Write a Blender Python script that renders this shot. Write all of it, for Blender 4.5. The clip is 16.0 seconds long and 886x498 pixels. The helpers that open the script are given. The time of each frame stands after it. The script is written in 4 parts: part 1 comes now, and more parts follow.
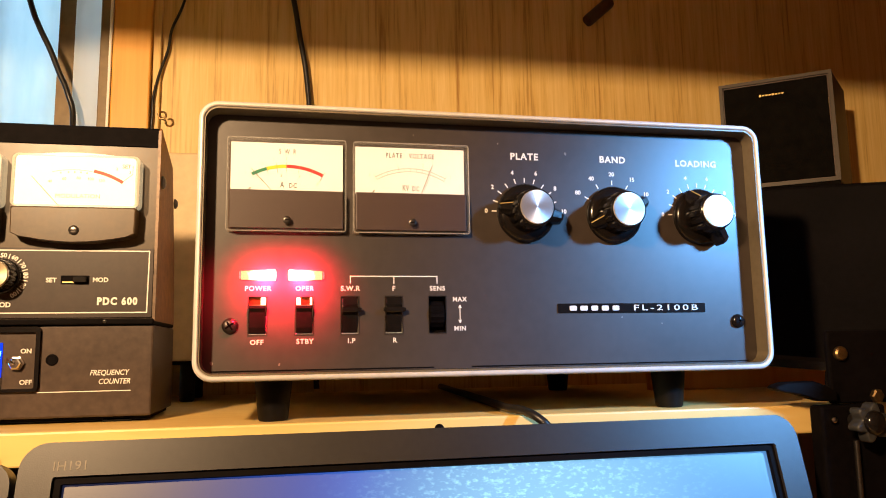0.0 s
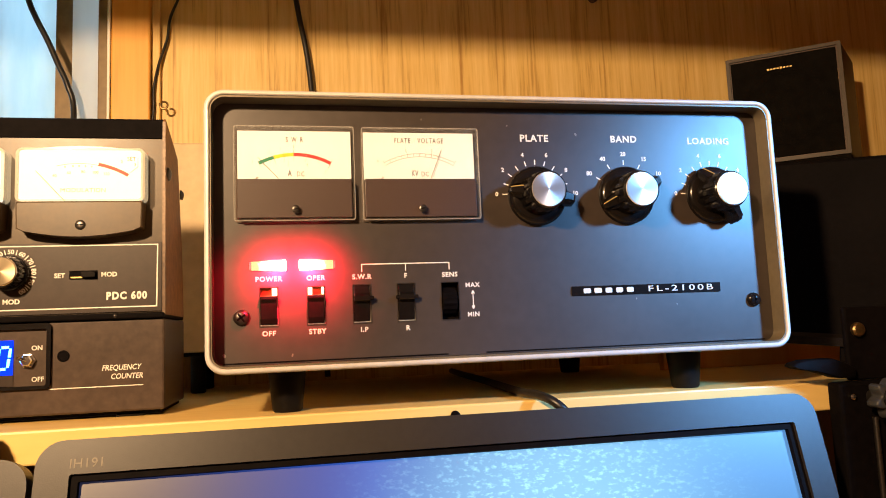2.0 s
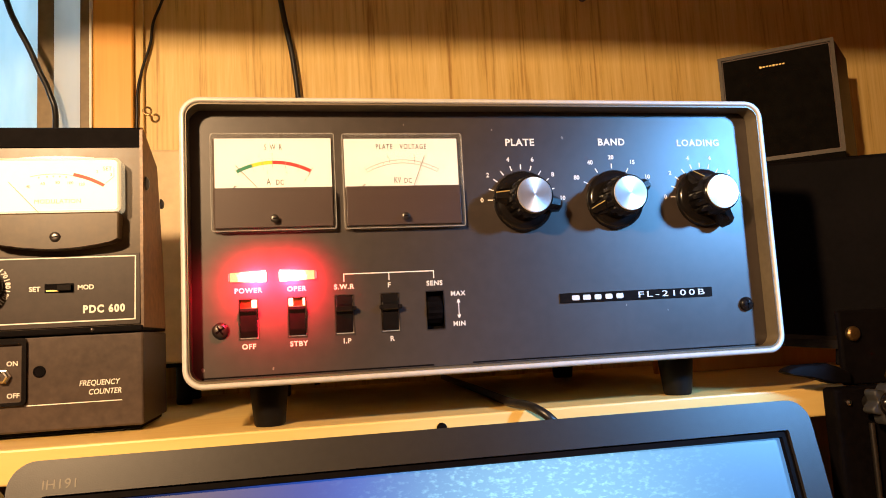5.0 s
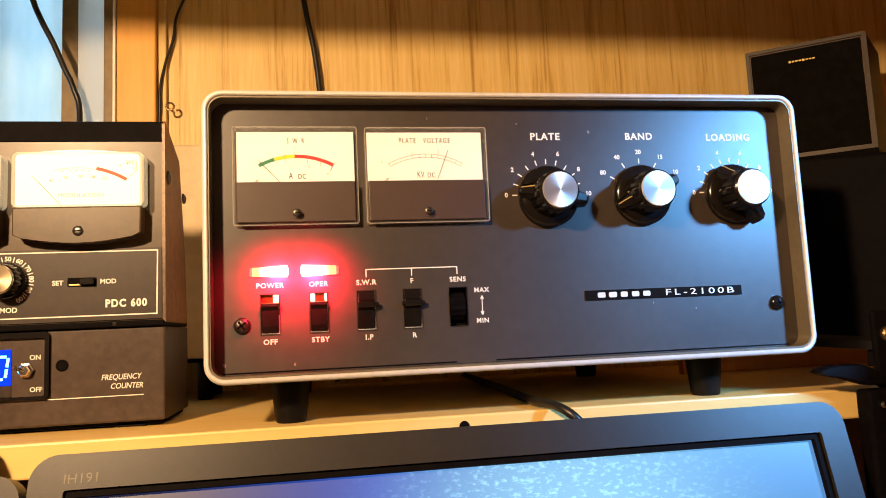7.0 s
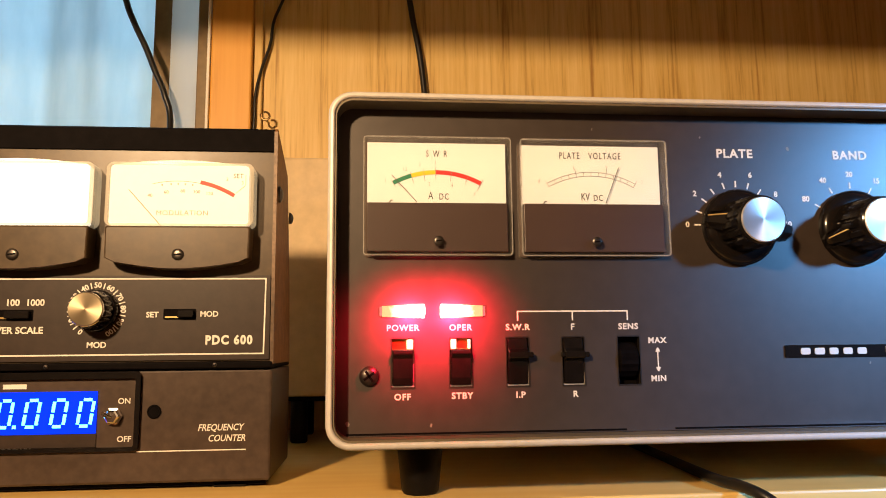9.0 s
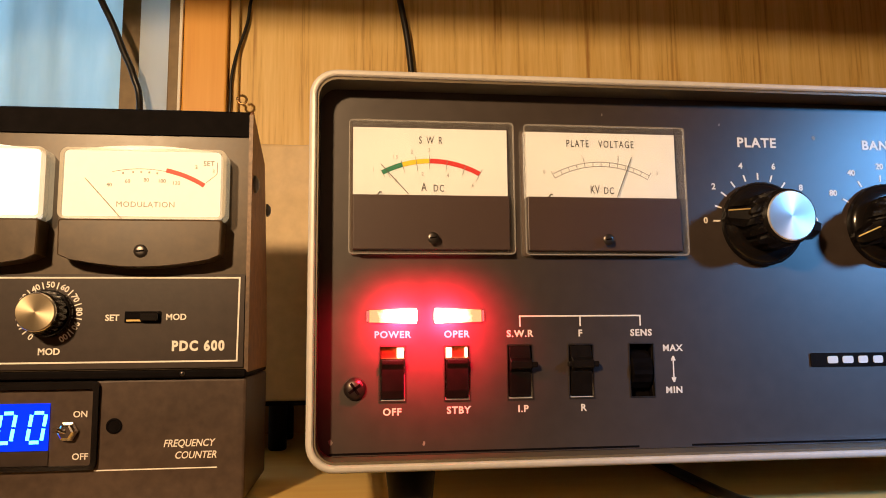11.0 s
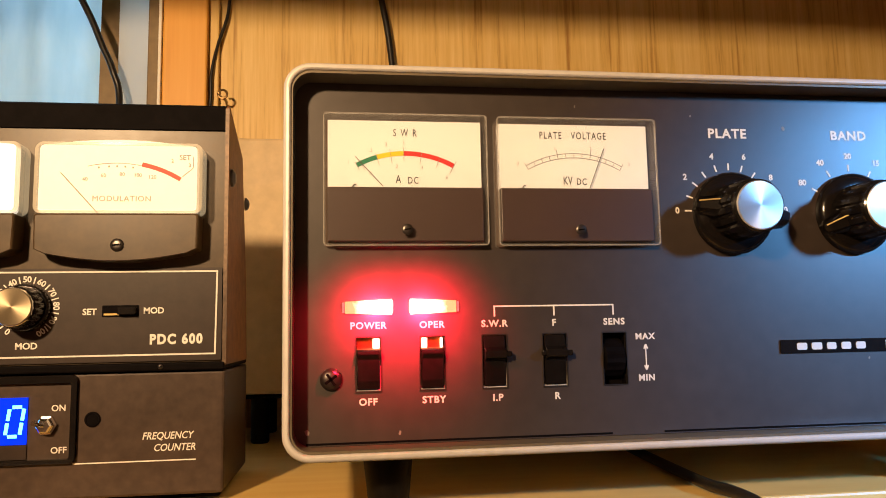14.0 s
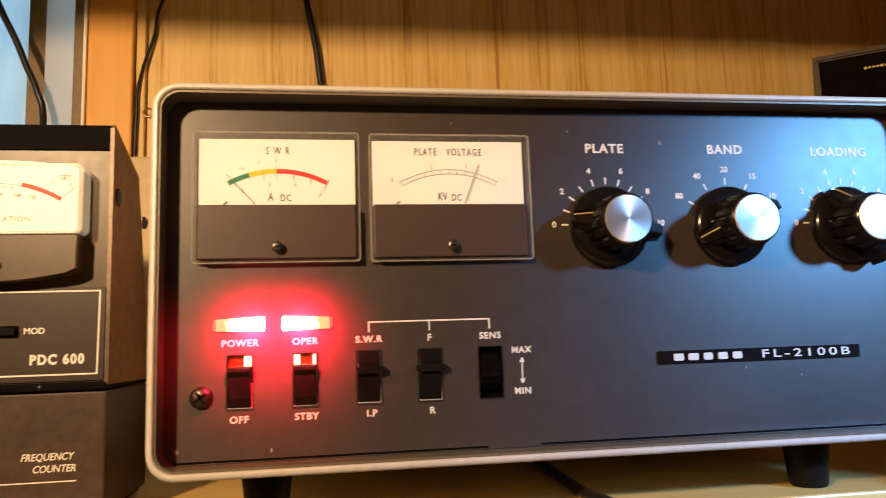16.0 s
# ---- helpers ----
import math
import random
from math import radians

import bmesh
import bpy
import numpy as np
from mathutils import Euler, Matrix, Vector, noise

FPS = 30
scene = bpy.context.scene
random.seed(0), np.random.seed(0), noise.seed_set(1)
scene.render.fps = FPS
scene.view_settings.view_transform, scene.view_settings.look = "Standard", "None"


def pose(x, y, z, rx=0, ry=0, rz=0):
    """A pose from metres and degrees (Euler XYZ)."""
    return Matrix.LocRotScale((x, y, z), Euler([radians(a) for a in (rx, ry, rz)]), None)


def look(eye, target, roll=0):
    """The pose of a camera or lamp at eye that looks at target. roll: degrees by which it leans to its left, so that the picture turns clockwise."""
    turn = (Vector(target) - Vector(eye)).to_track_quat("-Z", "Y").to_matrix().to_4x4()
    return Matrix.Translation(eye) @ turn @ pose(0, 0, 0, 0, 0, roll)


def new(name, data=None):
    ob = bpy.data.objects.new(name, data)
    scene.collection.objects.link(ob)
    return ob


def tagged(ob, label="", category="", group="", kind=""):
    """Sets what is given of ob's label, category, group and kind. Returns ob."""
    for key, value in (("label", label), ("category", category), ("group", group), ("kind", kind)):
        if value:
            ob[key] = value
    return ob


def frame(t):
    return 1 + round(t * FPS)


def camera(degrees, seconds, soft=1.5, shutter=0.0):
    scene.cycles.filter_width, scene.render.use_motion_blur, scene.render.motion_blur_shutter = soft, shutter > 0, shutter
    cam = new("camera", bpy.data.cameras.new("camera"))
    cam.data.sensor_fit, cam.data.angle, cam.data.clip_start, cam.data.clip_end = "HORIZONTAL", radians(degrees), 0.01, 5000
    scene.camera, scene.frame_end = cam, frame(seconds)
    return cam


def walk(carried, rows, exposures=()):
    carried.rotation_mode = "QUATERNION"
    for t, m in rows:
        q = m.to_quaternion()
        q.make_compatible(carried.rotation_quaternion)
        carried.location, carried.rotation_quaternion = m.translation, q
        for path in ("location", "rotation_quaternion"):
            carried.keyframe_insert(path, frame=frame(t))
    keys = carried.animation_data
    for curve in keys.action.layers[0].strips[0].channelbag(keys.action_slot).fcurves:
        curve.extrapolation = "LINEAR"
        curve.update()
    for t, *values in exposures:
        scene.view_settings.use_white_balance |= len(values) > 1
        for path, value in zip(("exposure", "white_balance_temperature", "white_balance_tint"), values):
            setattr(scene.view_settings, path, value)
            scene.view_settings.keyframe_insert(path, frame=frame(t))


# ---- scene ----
cam = camera(62.5, 16.0, soft=0.95, shutter=0.5)
PATH = [
    (0, (0.05096, -0.41323, 0.03894), (0.44264, 1.52934, 0.30915), -0.957),
    (0.5, (0.05054, -0.41019, 0.03740), (0.43763, 1.53607, 0.28685), -1.643),
    (1, (0.05336, -0.40756, 0.03593), (0.46007, 1.53724, 0.26468), -1.543),
    (1.5, (0.05387, -0.40652, 0.03672), (0.45279, 1.54132, 0.25299), -2.377),
    (2, (0.04701, -0.40730, 0.04155), (0.43154, 1.54271, 0.26421), -2.380),
    (2.5, (0.05623, -0.40533, 0.04497), (0.44287, 1.54467, 0.26406), -2.608),
    (3, (0.05679, -0.40503, 0.04849), (0.44373, 1.54438, 0.27227), -2.967),
    (5.5, (0.05683, -0.39869, 0.04672), (0.44431, 1.55128, 0.26459), -3.122),
    (6, (0.05624, -0.39827, 0.04638), (0.43327, 1.55402, 0.26175), -3.291),
    (6.5, (0.05294, -0.39870, 0.04663), (0.40623, 1.55787, 0.26348), -2.681),
    (7, (0.05566, -0.39343, 0.04649), (0.39222, 1.56595, 0.26453), -2.662),
    (7.5, (0.05717, -0.38923, 0.04955), (0.36883, 1.57432, 0.26711), -2.920),
    (8, (0.04076, -0.36623, 0.05651), (0.25310, 1.60315, 0.33306), -1.551),
    (8.2, (0.02967, -0.35410, 0.05918), (0.19612, 1.61860, 0.34339), -0.639),
    (10.3, (0.01414, -0.29392, 0.06997), (0.24210, 1.67817, 0.31263), -0.544),
    (10.5, (0.01719, -0.29133, 0.07169), (0.24181, 1.67995, 0.32388), -0.683),
    (11, (0.01586, -0.28641, 0.07209), (0.25158, 1.68496, 0.31321), -0.540),
    (11.5, (0.01440, -0.28848, 0.07182), (0.25444, 1.68116, 0.32260), -0.215),
    (12, (0.01554, -0.28923, 0.07176), (0.26731, 1.67879, 0.32382), -0.545),
    (12.5, (0.01736, -0.28927, 0.07117), (0.27445, 1.68017, 0.30616), -0.966),
    (13, (0.02334, -0.28967, 0.07098), (0.28905, 1.67949, 0.29861), -1.431),
    (13.5, (0.02124, -0.29060, 0.07065), (0.28964, 1.67862, 0.29453), -1.071),
    (14, (0.02114, -0.28994, 0.07045), (0.28673, 1.67948, 0.29597), -1.094),
    (14.5, (0.02590, -0.29139, 0.07010), (0.28609, 1.67787, 0.30315), -1.169),
    (15, (0.04011, -0.29043, 0.06702), (0.32672, 1.67458, 0.30494), -1.433),
    (15.5, (0.04704, -0.29498, 0.06929), (0.34571, 1.66730, 0.31474), -1.323),
    (16, (0.06492, -0.29840, 0.06951), (0.37470, 1.65971, 0.33383), -1.961),
]
walk(cam, [(t, look(eye, target, roll)) for t, eye, target, roll in PATH],
     exposures=[(0.0, 0.45), (7.5, 0.40), (8.2, 0.28), (10.3, -0.18), (12.0, -0.18), (13.0, -0.08), (16.0, -0.05)])


# ---- light ----
world = bpy.data.worlds.new("world")
scene.world = world
world.use_nodes = True
world.node_tree.nodes["Background"].inputs[0].default_value = (0.55, 0.7, 1.0, 1)
world.node_tree.nodes["Background"].inputs[1].default_value = 0.6


def lamp(name, kind, m, energy, colour, **size):
    data = bpy.data.lights.new(name, kind)
    data.energy, data.color = energy, colour
    if "radius" in size:
        data.shadow_soft_size = size["radius"]
    if "width" in size:
        data.shape, data.size, data.size_y = "RECTANGLE", size["width"], size["height"]
    ob = new(name, data)
    ob.matrix_world = m
    return ob


# the warm room lamp, to one side and above; a cool desk lamp on the other side; daylight outside the curtained window
lamp("room_lamp_bulb", "POINT", pose(-0.265, -0.57, 0.345), 31.0, (1.0, 0.635, 0.325), radius=0.022)
cool = lamp("desk_lamp_bulb", "SPOT", look((0.70, -0.50, 0.285), (0.375, 0.0, 0.064)), 43.0, (0.15, 0.46, 0.97), radius=0.032)
cool.data.spot_size, cool.data.spot_blend = radians(40), 1.0
lamp("curtain_daylight", "AREA", look((-0.50, 0.66, 0.52), (-0.36, 0.30, 0.40)), 6.0, (0.64, 0.85, 1.0), width=0.8, height=0.9)


# ---- materials ----
def material(name, colour, rough=0.5, metal=0.0, scale=60.0, vary=0.12, bump=0.0, bump_scale=400.0, stretch=(1, 1, 1), second=None, coat=0.0,
             emit=None, strength=0.0, rough_vary=0.0, specular=0.5):
    """A surface with variation of its colour at two scales and fine relief."""
    mat = bpy.data.materials.new(name)
    mat.use_nodes = True
    nodes, links = mat.node_tree.nodes, mat.node_tree.links
    b = nodes["Principled BSDF"]
    b.inputs["Roughness"].default_value, b.inputs["Metallic"].default_value = rough, metal
    b.inputs["Coat Weight"].default_value = coat
    b.inputs["Specular IOR Level"].default_value = specular
    coords = nodes.new("ShaderNodeTexCoord")
    mapping = nodes.new("ShaderNodeMapping")
    mapping.inputs["Scale"].default_value = stretch
    links.new(coords.outputs["Object"], mapping.inputs[0])
    big, fine = nodes.new("ShaderNodeTexNoise"), nodes.new("ShaderNodeTexNoise")
    big.inputs["Scale"].default_value, fine.inputs["Scale"].default_value = scale * 0.35, scale * 4
    big.inputs["Detail"].default_value = fine.inputs["Detail"].default_value = 5
    links.new(mapping.outputs[0], big.inputs[0]), links.new(mapping.outputs[0], fine.inputs[0])
    blend = nodes.new("ShaderNodeMath")
    blend.operation, blend.inputs[1].default_value = "MULTIPLY_ADD", 0.5
    half = nodes.new("ShaderNodeMath")
    half.operation, half.inputs[1].default_value = "MULTIPLY", 0.5
    links.new(big.outputs[0], half.inputs[0])
    links.new(fine.outputs[0], blend.inputs[0]), links.new(half.outputs[0], blend.inputs[2])
    ramp = nodes.new("ShaderNodeValToRGB")
    ramp.color_ramp.elements[0].position, ramp.color_ramp.elements[1].position = 0.36, 0.64
    low = second or tuple(c * (1 - 2 * vary) for c in colour)
    high = colour if second else tuple(min(1, c * (1 + vary)) for c in colour)
    ramp.color_ramp.elements[0].color, ramp.color_ramp.elements[1].color = (*low, 1), (*high, 1)
    links.new(blend.outputs[0], ramp.inputs[0])
    links.new(ramp.outputs[0], b.inputs["Base Color"])
    if rough_vary:
        r = nodes.new("ShaderNodeMapRange")
        r.inputs["To Min"].default_value, r.inputs["To Max"].default_value = rough - rough_vary, rough + rough_vary
        links.new(blend.outputs[0], r.inputs[0]), links.new(r.outputs[0], b.inputs["Roughness"])
    if bump:
        n, d = nodes.new("ShaderNodeTexNoise"), nodes.new("ShaderNodeBump")
        n.inputs["Scale"].default_value, d.inputs["Strength"].default_value, d.inputs["Distance"].default_value = bump_scale, bump, 0.0006
        links.new(mapping.outputs[0], n.inputs[0]), links.new(n.outputs[0], d.inputs["Height"]), links.new(d.outputs[0], b.inputs["Normal"])
    if emit:
        b.inputs["Emission Color"].default_value, b.inputs["Emission Strength"].default_value = (*emit, 1), strength
    return mat


def plain(name, colour, rough=0.5, metal=0.0, emit=None, strength=0.0):
    mat = bpy.data.materials.new(name)
    mat.use_nodes = True
    b = mat.node_tree.nodes["Principled BSDF"]
    b.inputs["Base Color"].default_value, b.inputs["Roughness"].default_value, b.inputs["Metallic"].default_value = (*colour, 1), rough, metal
    if emit:
        b.inputs["Emission Color"].default_value, b.inputs["Emission Strength"].default_value = (*emit, 1), strength
    return mat


def clear(name, tint=(1, 1, 1), rough=0.03):
    mat = bpy.data.materials.new(name)
    mat.use_nodes = True
    nodes, links = mat.node_tree.nodes, mat.node_tree.links
    out = nodes["Material Output"]
    t, g, mix, fres = nodes.new("ShaderNodeBsdfTransparent"), nodes.new("ShaderNodeBsdfGlossy"), nodes.new("ShaderNodeMixShader"), nodes.new("ShaderNodeFresnel")
    t.inputs[0].default_value, g.inputs["Roughness"].default_value, fres.inputs[0].default_value = (*tint, 1), rough, 1.45
    links.new(fres.outputs[0], mix.inputs[0]), links.new(t.outputs[0], mix.inputs[1]), links.new(g.outputs[0], mix.inputs[2])
    links.new(mix.outputs[0], out.inputs[0])
    return mat


def milky(name, pale):
    """The edge of an acrylic moulding: mostly clear, with a little pale scatter and a polish."""
    mat = bpy.data.materials.new(name)
    mat.use_nodes = True
    nodes, links = mat.node_tree.nodes, mat.node_tree.links
    b, t, mix = nodes["Principled BSDF"], nodes.new("ShaderNodeBsdfTransparent"), nodes.new("ShaderNodeMixShader")
    b.inputs["Base Color"].default_value, b.inputs["Roughness"].default_value = (0.42, 0.41, 0.39, 1), 0.08
    mix.inputs[0].default_value = pale
    links.new(t.outputs[0], mix.inputs[1]), links.new(b.outputs[0], mix.inputs[2]), links.new(mix.outputs[0], nodes["Material Output"].inputs[0])
    return mat


def screen_material():
    """Dusty glossy screen; painted-in blue reflection, dim to one side, with a brighter speckled patch."""
    mat = bpy.data.materials.new("screen_painted_reflection")
    mat.use_nodes = True
    nodes, links = mat.node_tree.nodes, mat.node_tree.links
    b = nodes["Principled BSDF"]
    b.inputs["Base Color"].default_value, b.inputs["Roughness"].default_value = (0.030, 0.030, 0.034, 1), 0.36
    coords, axes = nodes.new("ShaderNodeTexCoord"), nodes.new("ShaderNodeSeparateXYZ")
    links.new(coords.outputs["Object"], axes.inputs[0])
    across = nodes.new("ShaderNodeMapRange")
    across.interpolation_type = "SMOOTHSTEP"
    across.inputs["From Min"].default_value, across.inputs["From Max"].default_value = 0.02, 0.31
    links.new(axes.outputs[0], across.inputs[0])
    ramp = nodes.new("ShaderNodeValToRGB")
    e = ramp.color_ramp.elements
    e[0].color, e[1].color = (0.010, 0.012, 0.03, 1), (0.060, 0.20, 0.44, 1)
    m = e.new(0.45)
    m.color = (0.018, 0.075, 0.42, 1)
    links.new(across.outputs[0], ramp.inputs[0])
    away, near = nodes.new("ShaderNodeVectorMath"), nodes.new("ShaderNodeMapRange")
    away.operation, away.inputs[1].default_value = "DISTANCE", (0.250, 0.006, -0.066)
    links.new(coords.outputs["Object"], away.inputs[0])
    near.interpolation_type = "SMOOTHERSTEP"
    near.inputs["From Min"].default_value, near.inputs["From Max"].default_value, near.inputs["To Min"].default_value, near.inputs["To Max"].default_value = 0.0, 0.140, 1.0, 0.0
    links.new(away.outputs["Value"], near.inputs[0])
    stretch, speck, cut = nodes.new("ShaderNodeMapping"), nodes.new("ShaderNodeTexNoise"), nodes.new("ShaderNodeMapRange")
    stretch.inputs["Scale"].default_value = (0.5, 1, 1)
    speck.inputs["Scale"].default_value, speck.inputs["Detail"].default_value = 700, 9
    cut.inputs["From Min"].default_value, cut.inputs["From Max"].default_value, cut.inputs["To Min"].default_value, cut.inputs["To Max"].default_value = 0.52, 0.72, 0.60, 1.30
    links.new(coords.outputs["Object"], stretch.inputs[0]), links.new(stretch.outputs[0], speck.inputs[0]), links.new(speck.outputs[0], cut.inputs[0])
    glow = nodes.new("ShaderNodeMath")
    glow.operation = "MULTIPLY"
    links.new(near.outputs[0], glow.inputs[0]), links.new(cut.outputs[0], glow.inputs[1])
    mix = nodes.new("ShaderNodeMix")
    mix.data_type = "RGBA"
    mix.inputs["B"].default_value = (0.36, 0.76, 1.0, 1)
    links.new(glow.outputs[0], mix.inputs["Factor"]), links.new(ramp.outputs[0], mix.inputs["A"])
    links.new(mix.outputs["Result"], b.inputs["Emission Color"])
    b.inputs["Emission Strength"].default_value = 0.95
    return mat


def wood_panel(name, light, mid, dark, lines=260.0):
    """Vertical fine-lined veneer: streaks drawn out along z at two scales."""
    mat = bpy.data.materials.new(name)
    mat.use_nodes = True
    nodes, links = mat.node_tree.nodes, mat.node_tree.links
    b = nodes["Principled BSDF"]
    b.inputs["Roughness"].default_value = 0.48
    coords = nodes.new("ShaderNodeTexCoord")
    values = []
    for scale, squash in ((lines, 0.035), (lines * 0.22, 0.05)):
        m, n = nodes.new("ShaderNodeMapping"), nodes.new("ShaderNodeTexNoise")
        m.inputs["Scale"].default_value = (1, 1, squash)
        n.inputs["Scale"].default_value, n.inputs["Detail"].default_value, n.inputs["Roughness"].default_value = scale, 6, 0.65
        links.new(coords.outputs["Object"], m.inputs[0]), links.new(m.outputs[0], n.inputs[0])
        values.append(n.outputs[0])
    mix = nodes.new("ShaderNodeMath")
    mix.operation, mix.inputs[1].default_value = "MULTIPLY_ADD", 0.55
    half = nodes.new("ShaderNodeMath")
    half.operation, half.inputs[1].default_value = "MULTIPLY", 0.45
    links.new(values[1], half.inputs[0]), links.new(values[0], mix.inputs[0]), links.new(half.outputs[0], mix.inputs[2])
    ramp = nodes.new("ShaderNodeValToRGB")
    e = ramp.color_ramp.elements
    e[0].position, e[0].color, e[1].position, e[1].color = 0.36, (*dark, 1), 0.62, (*light, 1)
    c = e.new(0.47)
    c.color = (*mid, 1)
    links.new(mix.outputs[0], ramp.inputs[0]), links.new(ramp.outputs[0], b.inputs["Base Color"])
    d = nodes.new("ShaderNodeBump")
    d.inputs["Strength"].default_value, d.inputs["Distance"].default_value = 0.15, 0.0005
    links.new(mix.outputs[0], d.inputs["Height"]), links.new(d.outputs[0], b.inputs["Normal"])
    return mat


M_WALL = wood_panel("veneer", (0.79, 0.58, 0.25), (0.69, 0.47, 0.155), (0.40, 0.215, 0.058))
M_STRIP = wood_panel("orange_wood", (0.78, 0.42, 0.09), (0.72, 0.36, 0.065), (0.58, 0.26, 0.045), 90)
M_SHELF = material("pine", (0.84, 0.62, 0.235), 0.40, scale=26, second=(0.74, 0.49, 0.16), stretch=(0.12, 1, 1), bump=0.12, bump_scale=300)
M_PANEL = material("grey_enamel", (0.041, 0.031, 0.027), 0.39, scale=40, vary=0.10, bump=0.03, bump_scale=1800, rough_vary=0.06, specular=0.72)
M_LIP = material("silver_paint", (0.64, 0.62, 0.60), 0.42, metal=0.1, scale=70, vary=0.05, bump=0.05, bump_scale=900)
M_FROST = material("milky_acrylic", (0.10, 0.075, 0.062), 0.12, scale=70, vary=0.06)
M_GILT = material("champagne_paint", (0.165, 0.135, 0.09), 0.42, metal=0.2, scale=70, vary=0.08)
M_EDGE = milky("acrylic_edge", 0.11)
M_RIM = milky("acrylic_rim", 0.36)
# light from inside the meter, put into the case walls as weak emission
M_WARMWALL = milky("acrylic_wall_painted_glow", 0.45)
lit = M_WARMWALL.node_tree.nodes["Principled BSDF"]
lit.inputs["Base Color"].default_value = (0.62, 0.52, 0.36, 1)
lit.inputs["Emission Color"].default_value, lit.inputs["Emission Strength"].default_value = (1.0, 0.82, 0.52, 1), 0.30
M_BLACK = material("black_plastic", (0.007, 0.006, 0.006), 0.17, scale=80, vary=0.2, bump=0.03, bump_scale=900, specular=0.4)
M_MATT = material("matt_black", (0.005, 0.004, 0.0045), 0.6, scale=60, vary=0.2, bump=0.1, bump_scale=900, specular=0.03)
M_RUBBER = material("rubber", (0.006, 0.005, 0.005), 0.5, scale=60, vary=0.2, bump=0.1, bump_scale=1200, specular=0.15)
M_CHROME = material("chrome", (0.75, 0.73, 0.70), 0.16, metal=1.0, scale=90, vary=0.05)
M_KNOB = material("knob_plastic", (0.030, 0.030, 0.032), 0.5, scale=120, vary=0.1)
M_BRASS = material("brass_screw", (0.62, 0.44, 0.18), 0.3, metal=1.0, scale=120, vary=0.12)
M_DULLBRASS = material("tarnished_brass", (0.22, 0.14, 0.06), 0.38, metal=0.9, scale=120, vary=0.2)
M_STEEL = material("dark_steel", (0.10, 0.09, 0.085), 0.33, metal=0.9, scale=120, vary=0.12)
M_INK = plain("white_ink", (0.80, 0.77, 0.73), 0.6)
M_EMBOSS = plain("embossed_white", (0.62, 0.61, 0.60), 0.5)
M_DIAL = material("meter_card", (0.80, 0.78, 0.72), 0.55, scale=50, vary=0.02, emit=(0.95, 1.0, 0.95), strength=0.16)
M_DIALFAINT = plain("faint_meter_ink", (0.40, 0.385, 0.35), 0.6)
M_CHIP = plain("chip", (0.22, 0.20, 0.18), 0.6)
M_DIALINK = plain("meter_ink", (0.06, 0.055, 0.05), 0.6)
M_DIALGREY = plain("meter_ink_thin", (0.24, 0.23, 0.21), 0.6)
M_GREEN = plain("green_ink", (0.02, 0.22, 0.12), 0.6)
M_YELLOW = plain("yellow_ink", (0.80, 0.62, 0.03), 0.6)
M_RED = plain("red_ink", (0.65, 0.03, 0.03), 0.6)
M_PINK = plain("faded_red_ink", (0.62, 0.10, 0.075), 0.6)
M_SMOKE = material("meter_lower_half", (0.056, 0.034, 0.031), 0.42, scale=60, vary=0.02)
M_CLEAR = clear("clear_acrylic", (0.97, 0.97, 0.96))
M_CASE = material("black_wrinkle", (0.060, 0.040, 0.030), 0.40, scale=60, vary=0.16, bump=0.02, bump_scale=1500, rough_vary=0.08, specular=0.3)
M_SKIRT = material("satin_brown_black", (0.070, 0.045, 0.022), 0.36, scale=40, vary=0.2, bump=0.012, bump_scale=1500, rough_vary=0.1, specular=0.35)
M_SIDE = material("brown_case_side", (0.20, 0.090, 0.032), 0.50, scale=50, vary=0.2, bump=0.1, bump_scale=1200, specular=0.2)
M_WORN = material("worn_metal_edge", (0.15, 0.10, 0.065), 0.38, metal=0.4, scale=120, second=(0.06, 0.04, 0.028))
M_PLATE = material("black_anodised", (0.030, 0.019, 0.015), 0.42, scale=60, vary=0.14, bump=0.05, rough_vary=0.06, specular=0.32)
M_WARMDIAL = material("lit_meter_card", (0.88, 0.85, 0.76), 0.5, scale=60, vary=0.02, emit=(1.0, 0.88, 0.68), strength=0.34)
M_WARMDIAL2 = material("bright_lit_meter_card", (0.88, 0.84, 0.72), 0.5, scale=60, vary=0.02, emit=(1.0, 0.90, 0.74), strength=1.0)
M_LED = plain("glowing_digit", (0.0, 0.1, 0.3), 0.4, emit=(0.10, 0.58, 1.0), strength=6.0)
M_GLINT = plain("painted_glint", (0.6, 0.35, 0.25), 0.3, emit=(1.0, 0.62, 0.42), strength=2.6)
M_DISPLAY = plain("blue_display_filter", (0.0, 0.004, 0.05), 0.15, emit=(0.0, 0.025, 0.75), strength=1.8)


